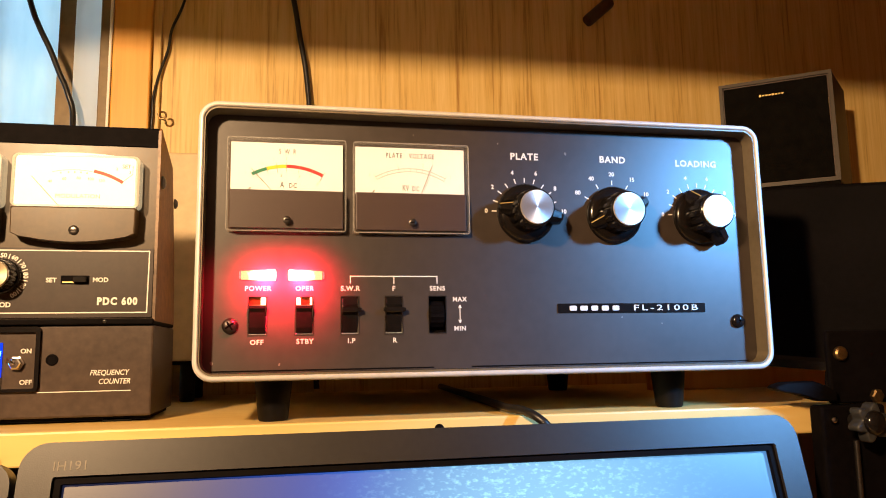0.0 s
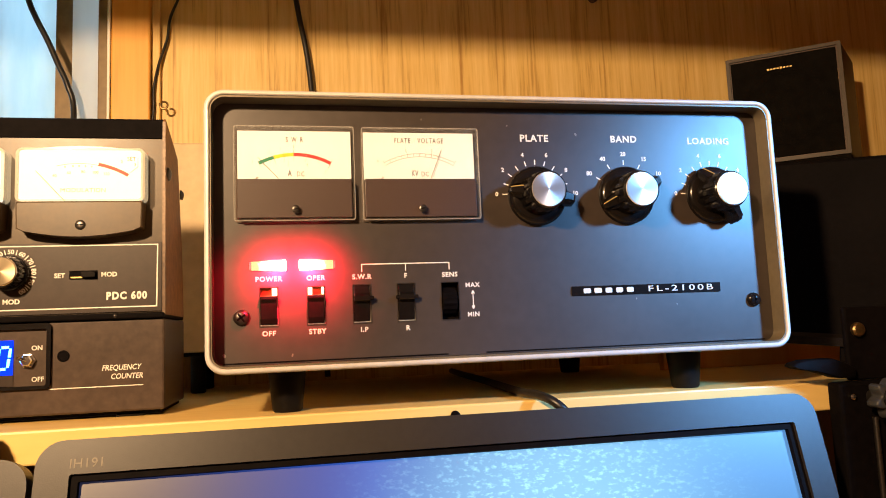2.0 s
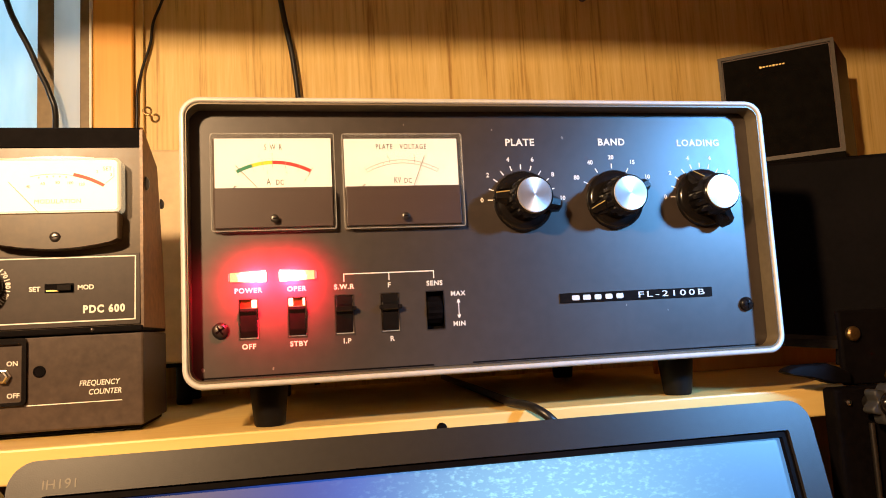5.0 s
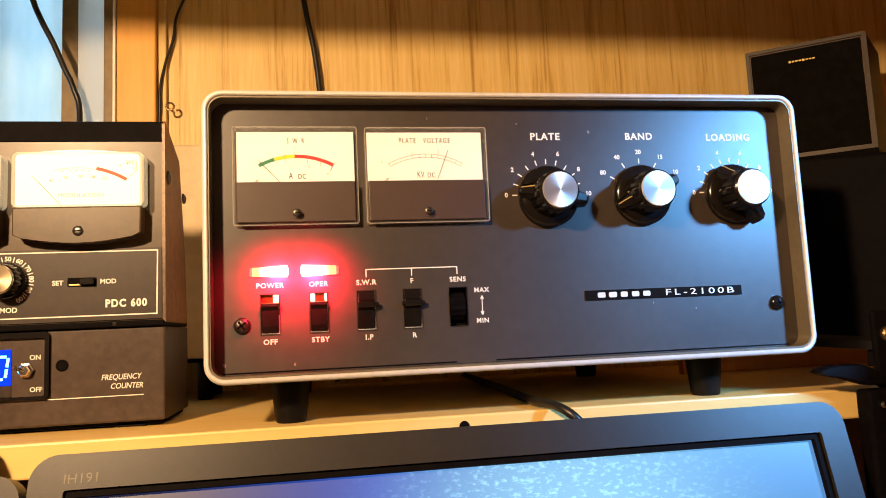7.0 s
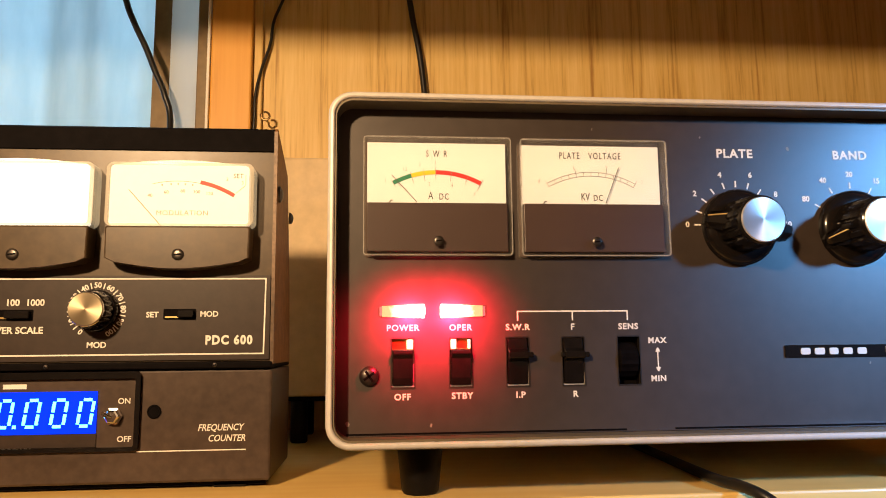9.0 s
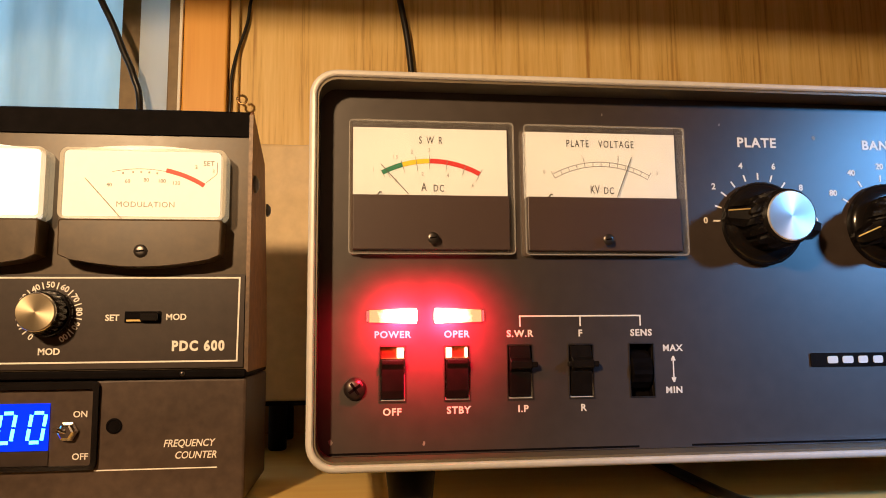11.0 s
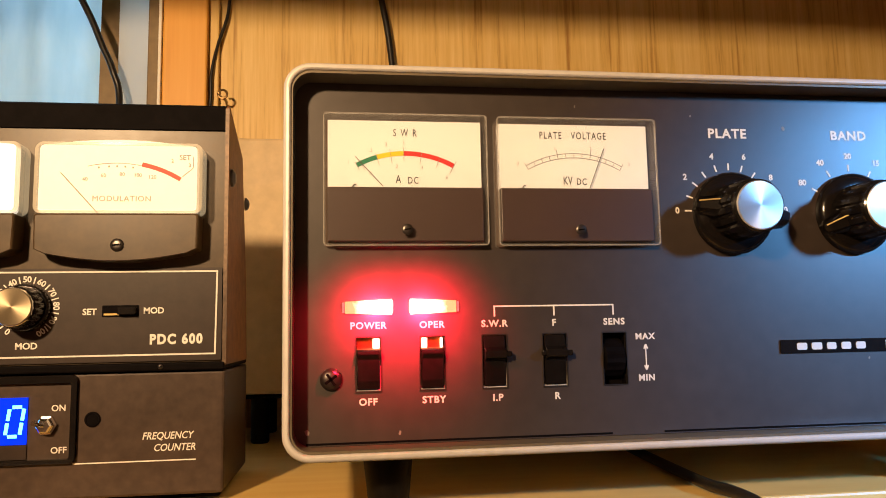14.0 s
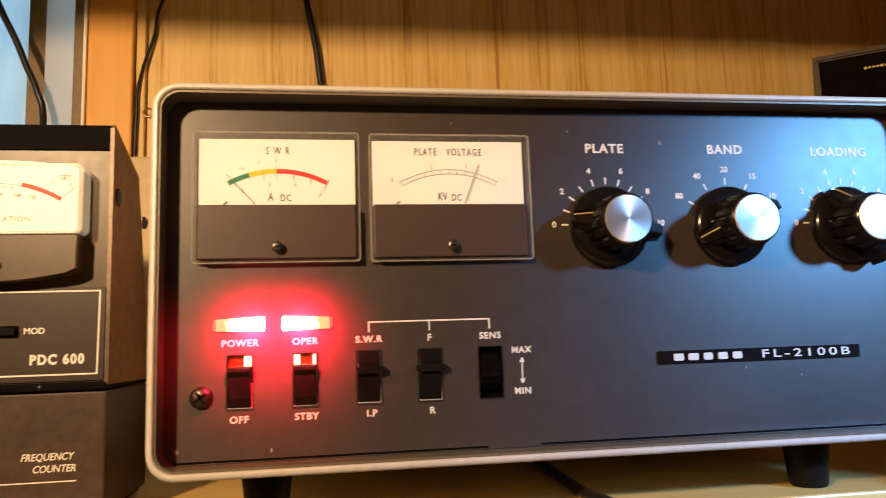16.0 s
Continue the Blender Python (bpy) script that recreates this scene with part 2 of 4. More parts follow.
def lens_material(name, hot_x):
    """A red moulded lens lit from behind by a bulb near one end: white-hot over the bulb, red away from it."""
    mat = bpy.data.materials.new(name)
    mat.use_nodes = True
    nodes, links = mat.node_tree.nodes, mat.node_tree.links
    b = nodes["Principled BSDF"]
    b.inputs["Base Color"].default_value, b.inputs["Roughness"].default_value = (0.5, 0.05, 0.03, 1), 0.2
    coords, away, ramp = nodes.new("ShaderNodeTexCoord"), nodes.new("ShaderNodeVectorMath"), nodes.new("ShaderNodeValToRGB")
    away.operation, away.inputs[1].default_value = "DISTANCE", (hot_x, -0.0016, 0.0808)
    reach, flaw, add = nodes.new("ShaderNodeMath"), nodes.new("ShaderNodeTexNoise"), nodes.new("ShaderNodeMath")
    reach.operation, reach.inputs[1].default_value = "MULTIPLY", 1 / 0.0145
    flaw.inputs["Scale"].default_value = 420
    add.operation, add.inputs[1].default_value = "MULTIPLY_ADD", 0.35
    links.new(coords.outputs["Object"], away.inputs[0]), links.new(coords.outputs["Object"], flaw.inputs[0]), links.new(away.outputs["Value"], reach.inputs[0])
    links.new(flaw.outputs[0], add.inputs[0]), links.new(reach.outputs[0], add.inputs[2]), links.new(add.outputs[0], ramp.inputs[0])
    e = ramp.color_ramp.elements
    e[0].position, e[0].color, e[1].position, e[1].color = 0.50, (1.0, 0.74, 0.66, 1), 1.0, (0.62, 0.13, 0.05, 1)
    m = e.new(0.82)
    m.color = (0.92, 0.40, 0.24, 1)
    links.new(ramp.outputs[0], b.inputs["Emission Color"])
    b.inputs["Emission Strength"].default_value = 5.0
    return mat


M_SCREEN = screen_material()
M_BEZEL = material("grey_bezel", (0.026, 0.023, 0.023), 0.40, scale=60, vary=0.08, bump=0.06, bump_scale=1400, specular=0.3)
M_BEZELINK = plain("bezel_print", (0.22, 0.20, 0.17), 0.6)
M_CABLE = material("cable_sheath", (0.012, 0.011, 0.012), 0.38, scale=120, vary=0.2)
M_BEIGE = material("beige_card", (0.62, 0.48, 0.29), 0.6, scale=30, vary=0.08, bump=0.08)
M_WALNUT = wood_panel("walnut", (0.075, 0.036, 0.020), (0.055, 0.025, 0.014), (0.03, 0.013, 0.008), 200)
M_TRIM = material("speaker_rim", (0.038, 0.023, 0.012), 0.5, scale=80, vary=0.1)
M_CLOTH = material("speaker_cloth", (0.006, 0.005, 0.004), 0.85, scale=300, vary=0.25, bump=0.35, bump_scale=1500, specular=0.05)
M_GOLD = plain("gold_print", (0.75, 0.55, 0.22), 0.3, 0.6)
M_PAINT = material("white_paint", (0.80, 0.79, 0.76), 0.5, scale=12, vary=0.03, bump=0.04)
M_JAMB = material("brown_jamb", (0.20, 0.135, 0.065), 0.5, scale=30, vary=0.12, bump=0.05)
M_ALU = material("window_metal", (0.46, 0.42, 0.36), 0.42, metal=0.4, scale=40, vary=0.08)
M_ROOM = material("room_plaster", (0.23, 0.17, 0.15), 0.8, scale=6, vary=0.05, bump=0.1, bump_scale=80)
M_CARPET = material("carpet", (0.16, 0.11, 0.08), 0.95, scale=40, vary=0.2, bump=0.4)


def curtain_material(name, low, high):
    mat = bpy.data.materials.new(name)
    mat.use_nodes = True
    nodes, links = mat.node_tree.nodes, mat.node_tree.links
    out = nodes["Material Output"]
    b = nodes["Principled BSDF"]
    b.inputs["Roughness"].default_value = 0.9
    coords, m, n, ramp = nodes.new("ShaderNodeTexCoord"), nodes.new("ShaderNodeMapping"), nodes.new("ShaderNodeTexNoise"), nodes.new("ShaderNodeValToRGB")
    m.inputs["Scale"].default_value = (1, 1, 0.25)
    n.inputs["Scale"].default_value, n.inputs["Detail"].default_value = 90, 8
    ramp.color_ramp.elements[0].color, ramp.color_ramp.elements[1].color = (*low, 1), (*high, 1)
    links.new(coords.outputs["Object"], m.inputs[0]), links.new(m.outputs[0], n.inputs[0]), links.new(n.outputs[0], ramp.inputs[0])
    links.new(ramp.outputs[0], b.inputs["Base Color"])
    tr, mix = nodes.new("ShaderNodeBsdfTranslucent"), nodes.new("ShaderNodeMixShader")
    links.new(ramp.outputs[0], tr.inputs[0])
    mix.inputs[0].default_value = 0.6
    links.new(b.outputs[0], mix.inputs[1]), links.new(tr.outputs[0], mix.inputs[2]), links.new(mix.outputs[0], out.inputs[0])
    return mat


M_CURTAIN = curtain_material("curtain_cloth", (0.52, 0.70, 0.76), (0.74, 0.86, 0.90))
M_LINING = curtain_material("lining_cloth", (0.72, 0.76, 0.78), (0.82, 0.85, 0.86))


# ---- mesh helpers ----
def thing(name, place, label, category, group="", kind="", turn=0.0):
    ob = new(name)
    ob.matrix_world = pose(*place, 0, 0, turn)
    return tagged(ob, label, category, group, kind)


def part(name, bm, mat, parent=None, label="", smooth=False):
    """Links a bmesh as one mesh object under a thing or part."""
    mesh = bpy.data.meshes.new(name)
    bmesh.ops.recalc_face_normals(bm, faces=bm.faces)
    if smooth:
        for f in bm.faces:
            f.smooth = True
    bm.to_mesh(mesh)
    bm.free()
    mesh.materials.append(mat)
    if smooth:
        mesh.set_sharp_from_angle(angle=radians(38))
    ob = new(name, mesh)
    ob.parent = parent
    return tagged(ob, label)


def box(x0, x1, y0, y1, z0, z1, bevel=0.0, bm=None, segments=2):
    bm = bm or bmesh.new()
    r = bmesh.ops.create_cube(bm, size=1)
    bmesh.ops.scale(bm, vec=(x1 - x0, y1 - y0, z1 - z0), verts=r["verts"])
    bmesh.ops.translate(bm, vec=((x0 + x1) / 2, (y0 + y1) / 2, (z0 + z1) / 2), verts=r["verts"])
    if bevel:
        edges = list({e for v in r["verts"] for e in v.link_edges})
        bmesh.ops.bevel(bm, geom=edges, offset=bevel, segments=segments, profile=0.5, affect="EDGES")
    return bm


def outline(x0, x1, z0, z1, r, n=6, bow=0.0):
    """A rounded rectangle in x and z, counter-clockwise; bow bulges its top and bottom."""
    pts = []
    for cx, cz, a in ((x1 - r, z1 - r, 0), (x0 + r, z1 - r, 90), (x0 + r, z0 + r, 180), (x1 - r, z0 + r, 270)):
        for i in range(n + 1):
            w = radians(a + 90 * i / n)
            pts.append((cx + r * math.cos(w), cz + r * math.sin(w)))
        if bow and a in (0, 180):
            sign, xa, xb, z = (1, x1 - r, x0 + r, z1) if a == 0 else (-1, x0 + r, x1 - r, z0)
            for i in range(1, 12):
                pts.append((xa + (xb - xa) * i / 12, z + sign * bow * math.sin(math.pi * i / 12)))
    return pts


def prism(pts, y0, y1, bm=None, inset=0.0):
    """A solid between y0 (front) and y1 from an outline in x and z; inset rounds its front edge."""
    bm = bm or bmesh.new()
    cx, cz = sum(p[0] for p in pts) / len(pts), sum(p[1] for p in pts) / len(pts)
    w, h = max(abs(p[0] - cx) for p in pts), max(abs(p[1] - cz) for p in pts)
    rings = []
    for y, s in (((y0, inset), (y0 + 0.35 * inset, 0.35 * inset), (y0 + inset, 0.0), (y1, 0.0)) if inset else ((y0, 0.0), (y1, 0.0))):
        rings.append([bm.verts.new((cx + (x - cx) * (1 - s / w), y, cz + (z - cz) * (1 - s / h))) for x, z in pts])
    for a, b in zip(rings, rings[1:]):
        for i in range(len(pts)):
            bm.faces.new((a[i], a[i - 1], b[i - 1], b[i]))
    bm.faces.new(rings[0]), bm.faces.new(rings[-1][::-1])
    return bm


def ring_solid(outer, inner, y0, y1, bm=None):
    """A frame: the space between two outlines of equal count, between y0 and y1."""
    bm = bm or bmesh.new()
    rows = [[bm.verts.new((x, y, z)) for x, z in pts] for pts, y in ((outer, y0), (outer, y1), (inner, y1), (inner, y0))]
    for a, b in zip(rows, rows[1:] + rows[:1]):
        for i in range(len(outer)):
            bm.faces.new((a[i], a[i - 1], b[i - 1], b[i]))
    return bm


def lathe(profile, n=40, bm=None, centre=(0, 0, 0), flutes=0, depth=0.0):
    """A turned solid about the axis towards -y; profile rows of (radius, distance towards the viewer)."""
    bm = bm or bmesh.new()
    cx, cy, cz = centre
    rings = []
    for r, d in profile:
        ring = []
        for i in range(n):
            w = 2 * math.pi * i / n
            rr = r * (1 - (depth if flutes and math.sin(w * flutes) < -0.2 else 0))
            ring.append(bm.verts.new((cx + rr * math.cos(w), cy - d, cz + rr * math.sin(w))))
        rings.append(ring)
    for a, b in zip(rings, rings[1:]):
        for i in range(n):
            bm.faces.new((a[i - 1], a[i], b[i], b[i - 1]))
    bm.faces.new(rings[0]), bm.faces.new(rings[-1])
    return bm


def lathe_up(x, y, z0, z1, r, n=20):
    """A short upright round post."""
    bm = bmesh.new()
    rings = [[bm.verts.new((x + q * math.cos(2 * math.pi * i / n), y + q * math.sin(2 * math.pi * i / n), z)) for i in range(n)]
             for q, z in ((r * 0.85, z0), (r, z0 + r * 0.2), (r, z1))]
    for a, b in zip(rings, rings[1:]):
        for i in range(n):
            bm.faces.new((a[i - 1], a[i], b[i], b[i - 1]))
    bm.faces.new(rings[0]), bm.faces.new(rings[-1])
    return bm


def tube(points, radius, n=10, steps=8, bm=None, taper=None):
    """A round cable through points, smoothed as a Catmull-Rom curve."""
    bm = bm or bmesh.new()
    p = [Vector(q) for q in points]
    p = [p[0] * 2 - p[1]] + p + [p[-1] * 2 - p[-2]]
    line = []
    for a, b, c, d in zip(p, p[1:], p[2:], p[3:]):
        for i in range(steps):
            t = i / steps
            line.append(0.5 * (2 * b + (c - a) * t + (2 * a - 5 * b + 4 * c - d) * t * t + (3 * b - a - 3 * c + d) * t ** 3))
    line.append(p[-2])
    rings, side = [], None
    for i, q in enumerate(line):
        along = (line[min(i + 1, len(line) - 1)] - line[max(i - 1, 0)]).normalized()
        if side is None:
            side = along.orthogonal()
        side = (side - along * side.dot(along)).normalized()
        up = along.cross(side)
        r = radius * (taper(i / (len(line) - 1)) if taper else 1)
        rings.append([bm.verts.new(q + (side * math.cos(2 * math.pi * k / n) + up * math.sin(2 * math.pi * k / n)) * r) for k in range(n)])
    for a, b in zip(rings, rings[1:]):
        for k in range(n):
            bm.faces.new((a[k - 1], a[k], b[k], b[k - 1]))
    bm.faces.new(rings[0]), bm.faces.new(rings[-1])
    return bm


def stroke(points, width, y, bm=None, thick=0.00012):
    """A flat printed line along points in x and z, just in front of y."""
    bm = bm or bmesh.new()
    left, right = [], []
    for i, (x, z) in enumerate(points):
        a, b = points[max(i - 1, 0)], points[min(i + 1, len(points) - 1)]
        d = Vector((b[0] - a[0], b[1] - a[1])).normalized() * width / 2
        left.append((x - d.y, z + d.x)), right.append((x + d.y, z - d.x))
    rows = [[bm.verts.new((x, yy, z)) for x, z in side] for side, yy in ((left, y), (right, y), (right, y - thick), (left, y - thick))]
    for a, b in zip(rows, rows[1:] + rows[:1]):
        for i in range(len(points) - 1):
            bm.faces.new((a[i], a[i + 1], b[i + 1], b[i]))
    for k in (0, -1):
        bm.faces.new([r[k] for r in rows])
    return bm


def sheet(pts, x0, x1):
    """A solid across x from a profile of (y, z)."""
    bm = bmesh.new()
    rows = [[bm.verts.new((x, y, z)) for y, z in pts] for x in (x0, x1)]
    for i in range(len(pts)):
        bm.faces.new((rows[0][i], rows[0][i - 1], rows[1][i - 1], rows[1][i]))
    bm.faces.new(rows[0]), bm.faces.new(rows[1][::-1])
    return bm


def arc(cx, cz, r, a0, a1, n=24, squash=1.0):
    return [(cx + r * math.cos(radians(a0 + (a1 - a0) * i / n)), cz + squash * r * math.sin(radians(a0 + (a1 - a0) * i / n))) for i in range(n + 1)]


def lettering(text, x, y, z, size, mat, parent, turn=0.0, bold=0.0, stretch=1.0, space=1.0, shear=0.0, name="lettering"):
    """Printed words facing -y, centred on (x, z); size is the height of a capital."""
    curve = bpy.data.curves.new(name, "FONT")
    curve.body, curve.align_x, curve.align_y = text, "CENTER", "CENTER"
    curve.size, curve.offset, curve.extrude, curve.space_character, curve.shear = size / 0.70, bold * size, 0.00006, space, shear
    curve.resolution_u = 3
    temp = new("temporary", curve)
    mesh = bpy.data.meshes.new_from_object(temp.evaluated_get(bpy.context.evaluated_depsgraph_get()))
    bpy.data.objects.remove(temp), bpy.data.curves.remove(curve)
    mesh.transform(pose(x, y - 0.00008, z, 90, 0, 0) @ pose(0, 0, 0, 0, 0, turn) @ Matrix.Diagonal((stretch, 1, 1, 1)))
    mesh.materials.clear()
    mesh.materials.append(mat)
    ob = new(name, mesh)
    ob.parent = parent
    return ob


def holed(x0, x1, z0, z1, holes, y0, y1):
    """A plate with rectangular openings (x0, x1, z0, z1) through it."""
    bm = bmesh.new()
    xs = sorted({x0, x1, *[v for q in holes for v in q[:2]]})
    zs = sorted({z0, z1, *[v for q in holes for v in q[2:]]})
    solid = {(i, k) for i in range(len(xs) - 1) for k in range(len(zs) - 1)
             if not any(q[0] < (xs[i] + xs[i + 1]) / 2 < q[1] and q[2] < (zs[k] + zs[k + 1]) / 2 < q[3] for q in holes)}
    verts = {}

    def v(i, k, y):
        if (i, k, y) not in verts:
            verts[i, k, y] = bm.verts.new((xs[i], y, zs[k]))
        return verts[i, k, y]
    for i, k in solid:
        for y in (y0, y1):
            bm.faces.new([v(i, k, y), v(i + 1, k, y), v(i + 1, k + 1, y), v(i, k + 1, y)])
        for di, dk, a, b in ((-1, 0, (i, k), (i, k + 1)), (1, 0, (i + 1, k), (i + 1, k + 1)), (0, -1, (i, k), (i + 1, k)), (0, 1, (i, k + 1), (i + 1, k + 1))):
            if (i + di, k + dk) not in solid:
                bm.faces.new([v(*a, y0), v(*b, y0), v(*b, y1), v(*a, y1)])
    return bm


def screw_head(x, y, z, r, mat, parent, slot="cross", label="", turn=20.0, deep=None):
    """A domed screw head with its slot cut in as dark grooves."""
    deep = deep or r * 0.6
    head = part("screw", lathe([(r, 0), (r, deep * 0.35), (r * 0.86, deep * 0.75), (r * 0.5, deep), (r * 0.12, deep * 1.06)], 24, centre=(x, y, z)), mat, parent, label, True)
    for a in ((turn, turn + 90) if slot == "cross" else (turn,)):
        c, s = math.cos(radians(a)), math.sin(radians(a))
        m = part("slot", stroke([(x - c * r * 0.62, z - s * r * 0.62), (x + c * r * 0.62, z + s * r * 0.62)], r * 0.24, y - deep * 1.07, thick=0.0001), M_MATT, head if slot == "line" else head)
    return head


# ---- the room ----
def setting(name, bm, mat, label, category, smooth=False):
    return tagged(part(name, bm, mat, None, "", smooth), label, category, kind="structure")


WALL_Y = 0.300
back = holed(-1.6, 1.9, -0.75, 1.7, [(-0.95, -0.1345, 0.02, 0.95)], WALL_Y, WALL_Y + 0.12)
setting("wall_north", back, M_WALL, "back wall of pale fine-lined wood veneer", "wall")
setting("wall_west", box(-1.70, -1.6, -1.9, WALL_Y + 0.12, -0.75, 1.7), M_ROOM, "plain plaster side wall", "wall")
setting("wall_east", box(1.9, 2.0, -1.9, WALL_Y + 0.12, -0.75, 1.7), M_ROOM, "plain plaster side wall", "wall")
setting("wall_south", box(-1.6, 1.9, -1.9, -1.8, -0.75, 1.7), M_ROOM, "plain plaster wall", "wall")
setting("floor", box(-1.7, 2.0, -1.9, WALL_Y + 0.12, -0.83, -0.75), M_CARPET, "dark brown carpet floor", "floor")
setting("ceiling", box(-1.7, 2.0, -1.9, WALL_Y + 0.12, 1.7, 1.78), M_ROOM, "plain dark plaster ceiling", "ceiling")
# unseen board added overhead: its front edge keeps the lamp's light off the upper wall
setting("overhead_cupboard", box(-1.2, 1.6, -0.06, -0.042, 0.3375, 1.20, 0.001), M_STRIP, "unseen overhead board added to shade the upper wall", "cupboard")

window = tagged(new("window_1"), "window with a pale blue curtain and orange wood casing", "window", kind="structure")
part("casing", box(-0.1210, -0.0868, WALL_Y - 0.013, WALL_Y - 0.0005, 0.0, 1.0, 0.0015), M_STRIP, window, "orange-stained wooden casing")
part("casing_bead", box(-0.0866, -0.0790, WALL_Y - 0.006, WALL_Y - 0.0005, 0.0, 1.0, 0.001), M_WALL, window)
part("casing_edge", box(-0.1236, -0.1212, WALL_Y - 0.0155, WALL_Y - 0.0005, 0.0, 1.0, 0.0006), M_PAINT, window, "white-edged casing lip")
part("jamb", box(-0.1344, -0.1238, WALL_Y - 0.004, WALL_Y + 0.10, 0.02, 0.95, 0.001), M_JAMB, window, "dull brown window jamb")
part("blind_edge", box(-0.1615, -0.1347, WALL_Y + 0.012, WALL_Y + 0.018, 0.02, 0.95, 0.001), M_LINING, window, "white translucent lining strip")
part("lining", box(-0.1812, -0.1618, WALL_Y + 0.030, WALL_Y + 0.033, 0.02, 0.95), M_JAMB, window, "dull tan lining beside the curtain")
part("head_rail", box(-0.95, -0.1375, WALL_Y + 0.03, WALL_Y + 0.07, 0.90, 0.95, 0.003), M_PAINT, window)
part("window_sill", box(-0.98, -0.10, WALL_Y - 0.02, WALL_Y + 0.118, 0.0, 0.0195, 0.003), M_PAINT, window)


def curtain():
    bm = bmesh.new()
    cols, rows = 150, 30
    grid = []
    for i in range(cols + 1):
        u = i / cols
        x = -0.95 + u * (0.95 - 0.169)
        col = []
        for k in range(rows + 1):
            z = 0.025 + 0.87 * k / rows
            y = WALL_Y + 0.045 + 0.010 * math.sin(x * 62 + 0.4 * math.sin(z * 5)) + 0.004 * math.sin(x * 151 + z * 3)
            col.append(bm.verts.new((x, y, z)))
        grid.append(col)
    for a, b in zip(grid, grid[1:]):
        for k in range(rows):
            bm.faces.new((a[k], b[k], b[k + 1], a[k + 1]))
    bmesh.ops.solidify(bm, geom=bm.faces[:], thickness=0.0008)
    return bm


hung = part("curtain", curtain(), M_CURTAIN, None, "", True)
tagged(hung, "pale blue frosted curtain lit from outside", "curtain")

# unseen upright board added to keep the cool lamp off the shelf's right-hand end
setting("partition", box(0.4525, 0.660, -0.156, -0.150, -0.36, 0.60, 0.001), M_STRIP, "unseen upright board added to block the cool lamp", "partition")

# ---- shelf ----
setting("shelf", box(-0.75, 0.95, 0.002, WALL_Y - 0.001, -0.0175, 0.0, 0.0012), M_SHELF, "pine shelf board carrying the radio equipment", "shelf")
setting("shelf_upright", box(0.372, 0.380, 0.03, 0.28, -0.75, -0.018, 0.001), M_STRIP, "thin wooden upright under the shelf", "upright")
setting("shelf_back", box(-0.75, 0.95, 0.270, WALL_Y - 0.001, -0.359, -0.0178), M_WALNUT, "dark board closing the space under the shelf", "board")
ledger = part("board", box(0.352, 0.640, 0.1800, 0.1890, 0.0001, 0.0205, 0.0008), M_STRIP, None)
tagged(ledger, "low orange wooden board lying across the shelf", "board")
for x in (0.1308, -0.20):
    nub = part("shelf_screw", lathe([(0.0028, 0), (0.0027, 0.0012), (0.0019, 0.0022), (0.0006, 0.0025)], 18, centre=(x, 0.0019, -0.0060)), M_MATT, None, "", True)
    tagged(nub, "small dark screw head in the shelf edge", "screw", "screws along the shelf edge")

# ---- the amplifier ----
amp = thing("amplifier", (0, 0, 0), "grey radio amplifier with silver rim, two meters and three knobs", "amplifier")
AX0, AX1, AZ0, AZ1, LIP = -0.0022, 0.3370, 0.0234, 0.1757, -0.0125
outer = outline(AX0, AX1, AZ0, AZ1, 0.0105, 8)
inner = outline(AX0 + 0.0030, AX1 - 0.0030, AZ0 + 0.0030, AZ1 - 0.0030, 0.0078, 8)


def case_shell():
    bm = bmesh.new()
    rows = [(outer, 0.262), (outer, LIP + 0.0016), (outline(AX0 + 0.0006, AX1 - 0.0006, AZ0 + 0.0006, AZ1 - 0.0006, 0.010, 8), LIP + 0.0004),
            (outline(AX0 + 0.0014, AX1 - 0.0014, AZ0 + 0.0014, AZ1 - 0.0014, 0.0092, 8), LIP),
            (outline(AX0 + 0.0022, AX1 - 0.0022, AZ0 + 0.0022, AZ1 - 0.0022, 0.0084, 8), LIP),
            (outline(AX0 + 0.0027, AX1 - 0.0027, AZ0 + 0.0027, AZ1 - 0.0027, 0.0080, 8), LIP + 0.0004), (inner, LIP + 0.0012), (inner, 0.0065)]
    rings = [[bm.verts.new((x, y, z)) for x, z in pts] for pts, y in rows]
    for a, b in zip(rings, rings[1:]):
        for i in range(len(outer)):
            bm.faces.new((a[i], a[i - 1], b[i - 1], b[i]))
    bm.faces.new(rings[0])
    return bm


part("case", case_shell(), M_LIP, amp, "silver-painted metal case with a rounded rim", True)
inside = outline(AX0 + 0.0031, AX1 - 0.0031, AZ0 + 0.0031, AZ1 - 0.0031, 0.0077, 8)
shade = outline(AX0 + 0.0036, AX1 - 0.0036, AZ0 + 0.0040, AZ1 - 0.0040, 0.0072, 8)
part("inner_surround", ring_solid(inside, shade, LIP + 0.0012, 0.006), M_GILT, amp, "champagne inner surround behind the rim", True)
SWITCHES = (0.0300, 0.0552, 0.0803, 0.1052, 0.1304)
LAMPS = (0.0302, 0.0557)
holes = [(x - 0.0050, x + 0.0050, 0.0478, 0.0690) for x in SWITCHES]
part("front_panel", holed(AX0 + 0.0037, AX1 - 0.0037, AZ0 + 0.0042, AZ1 - 0.0042, holes, 0.0, 0.0022), M_PANEL, amp, "dark grey enamelled front panel")

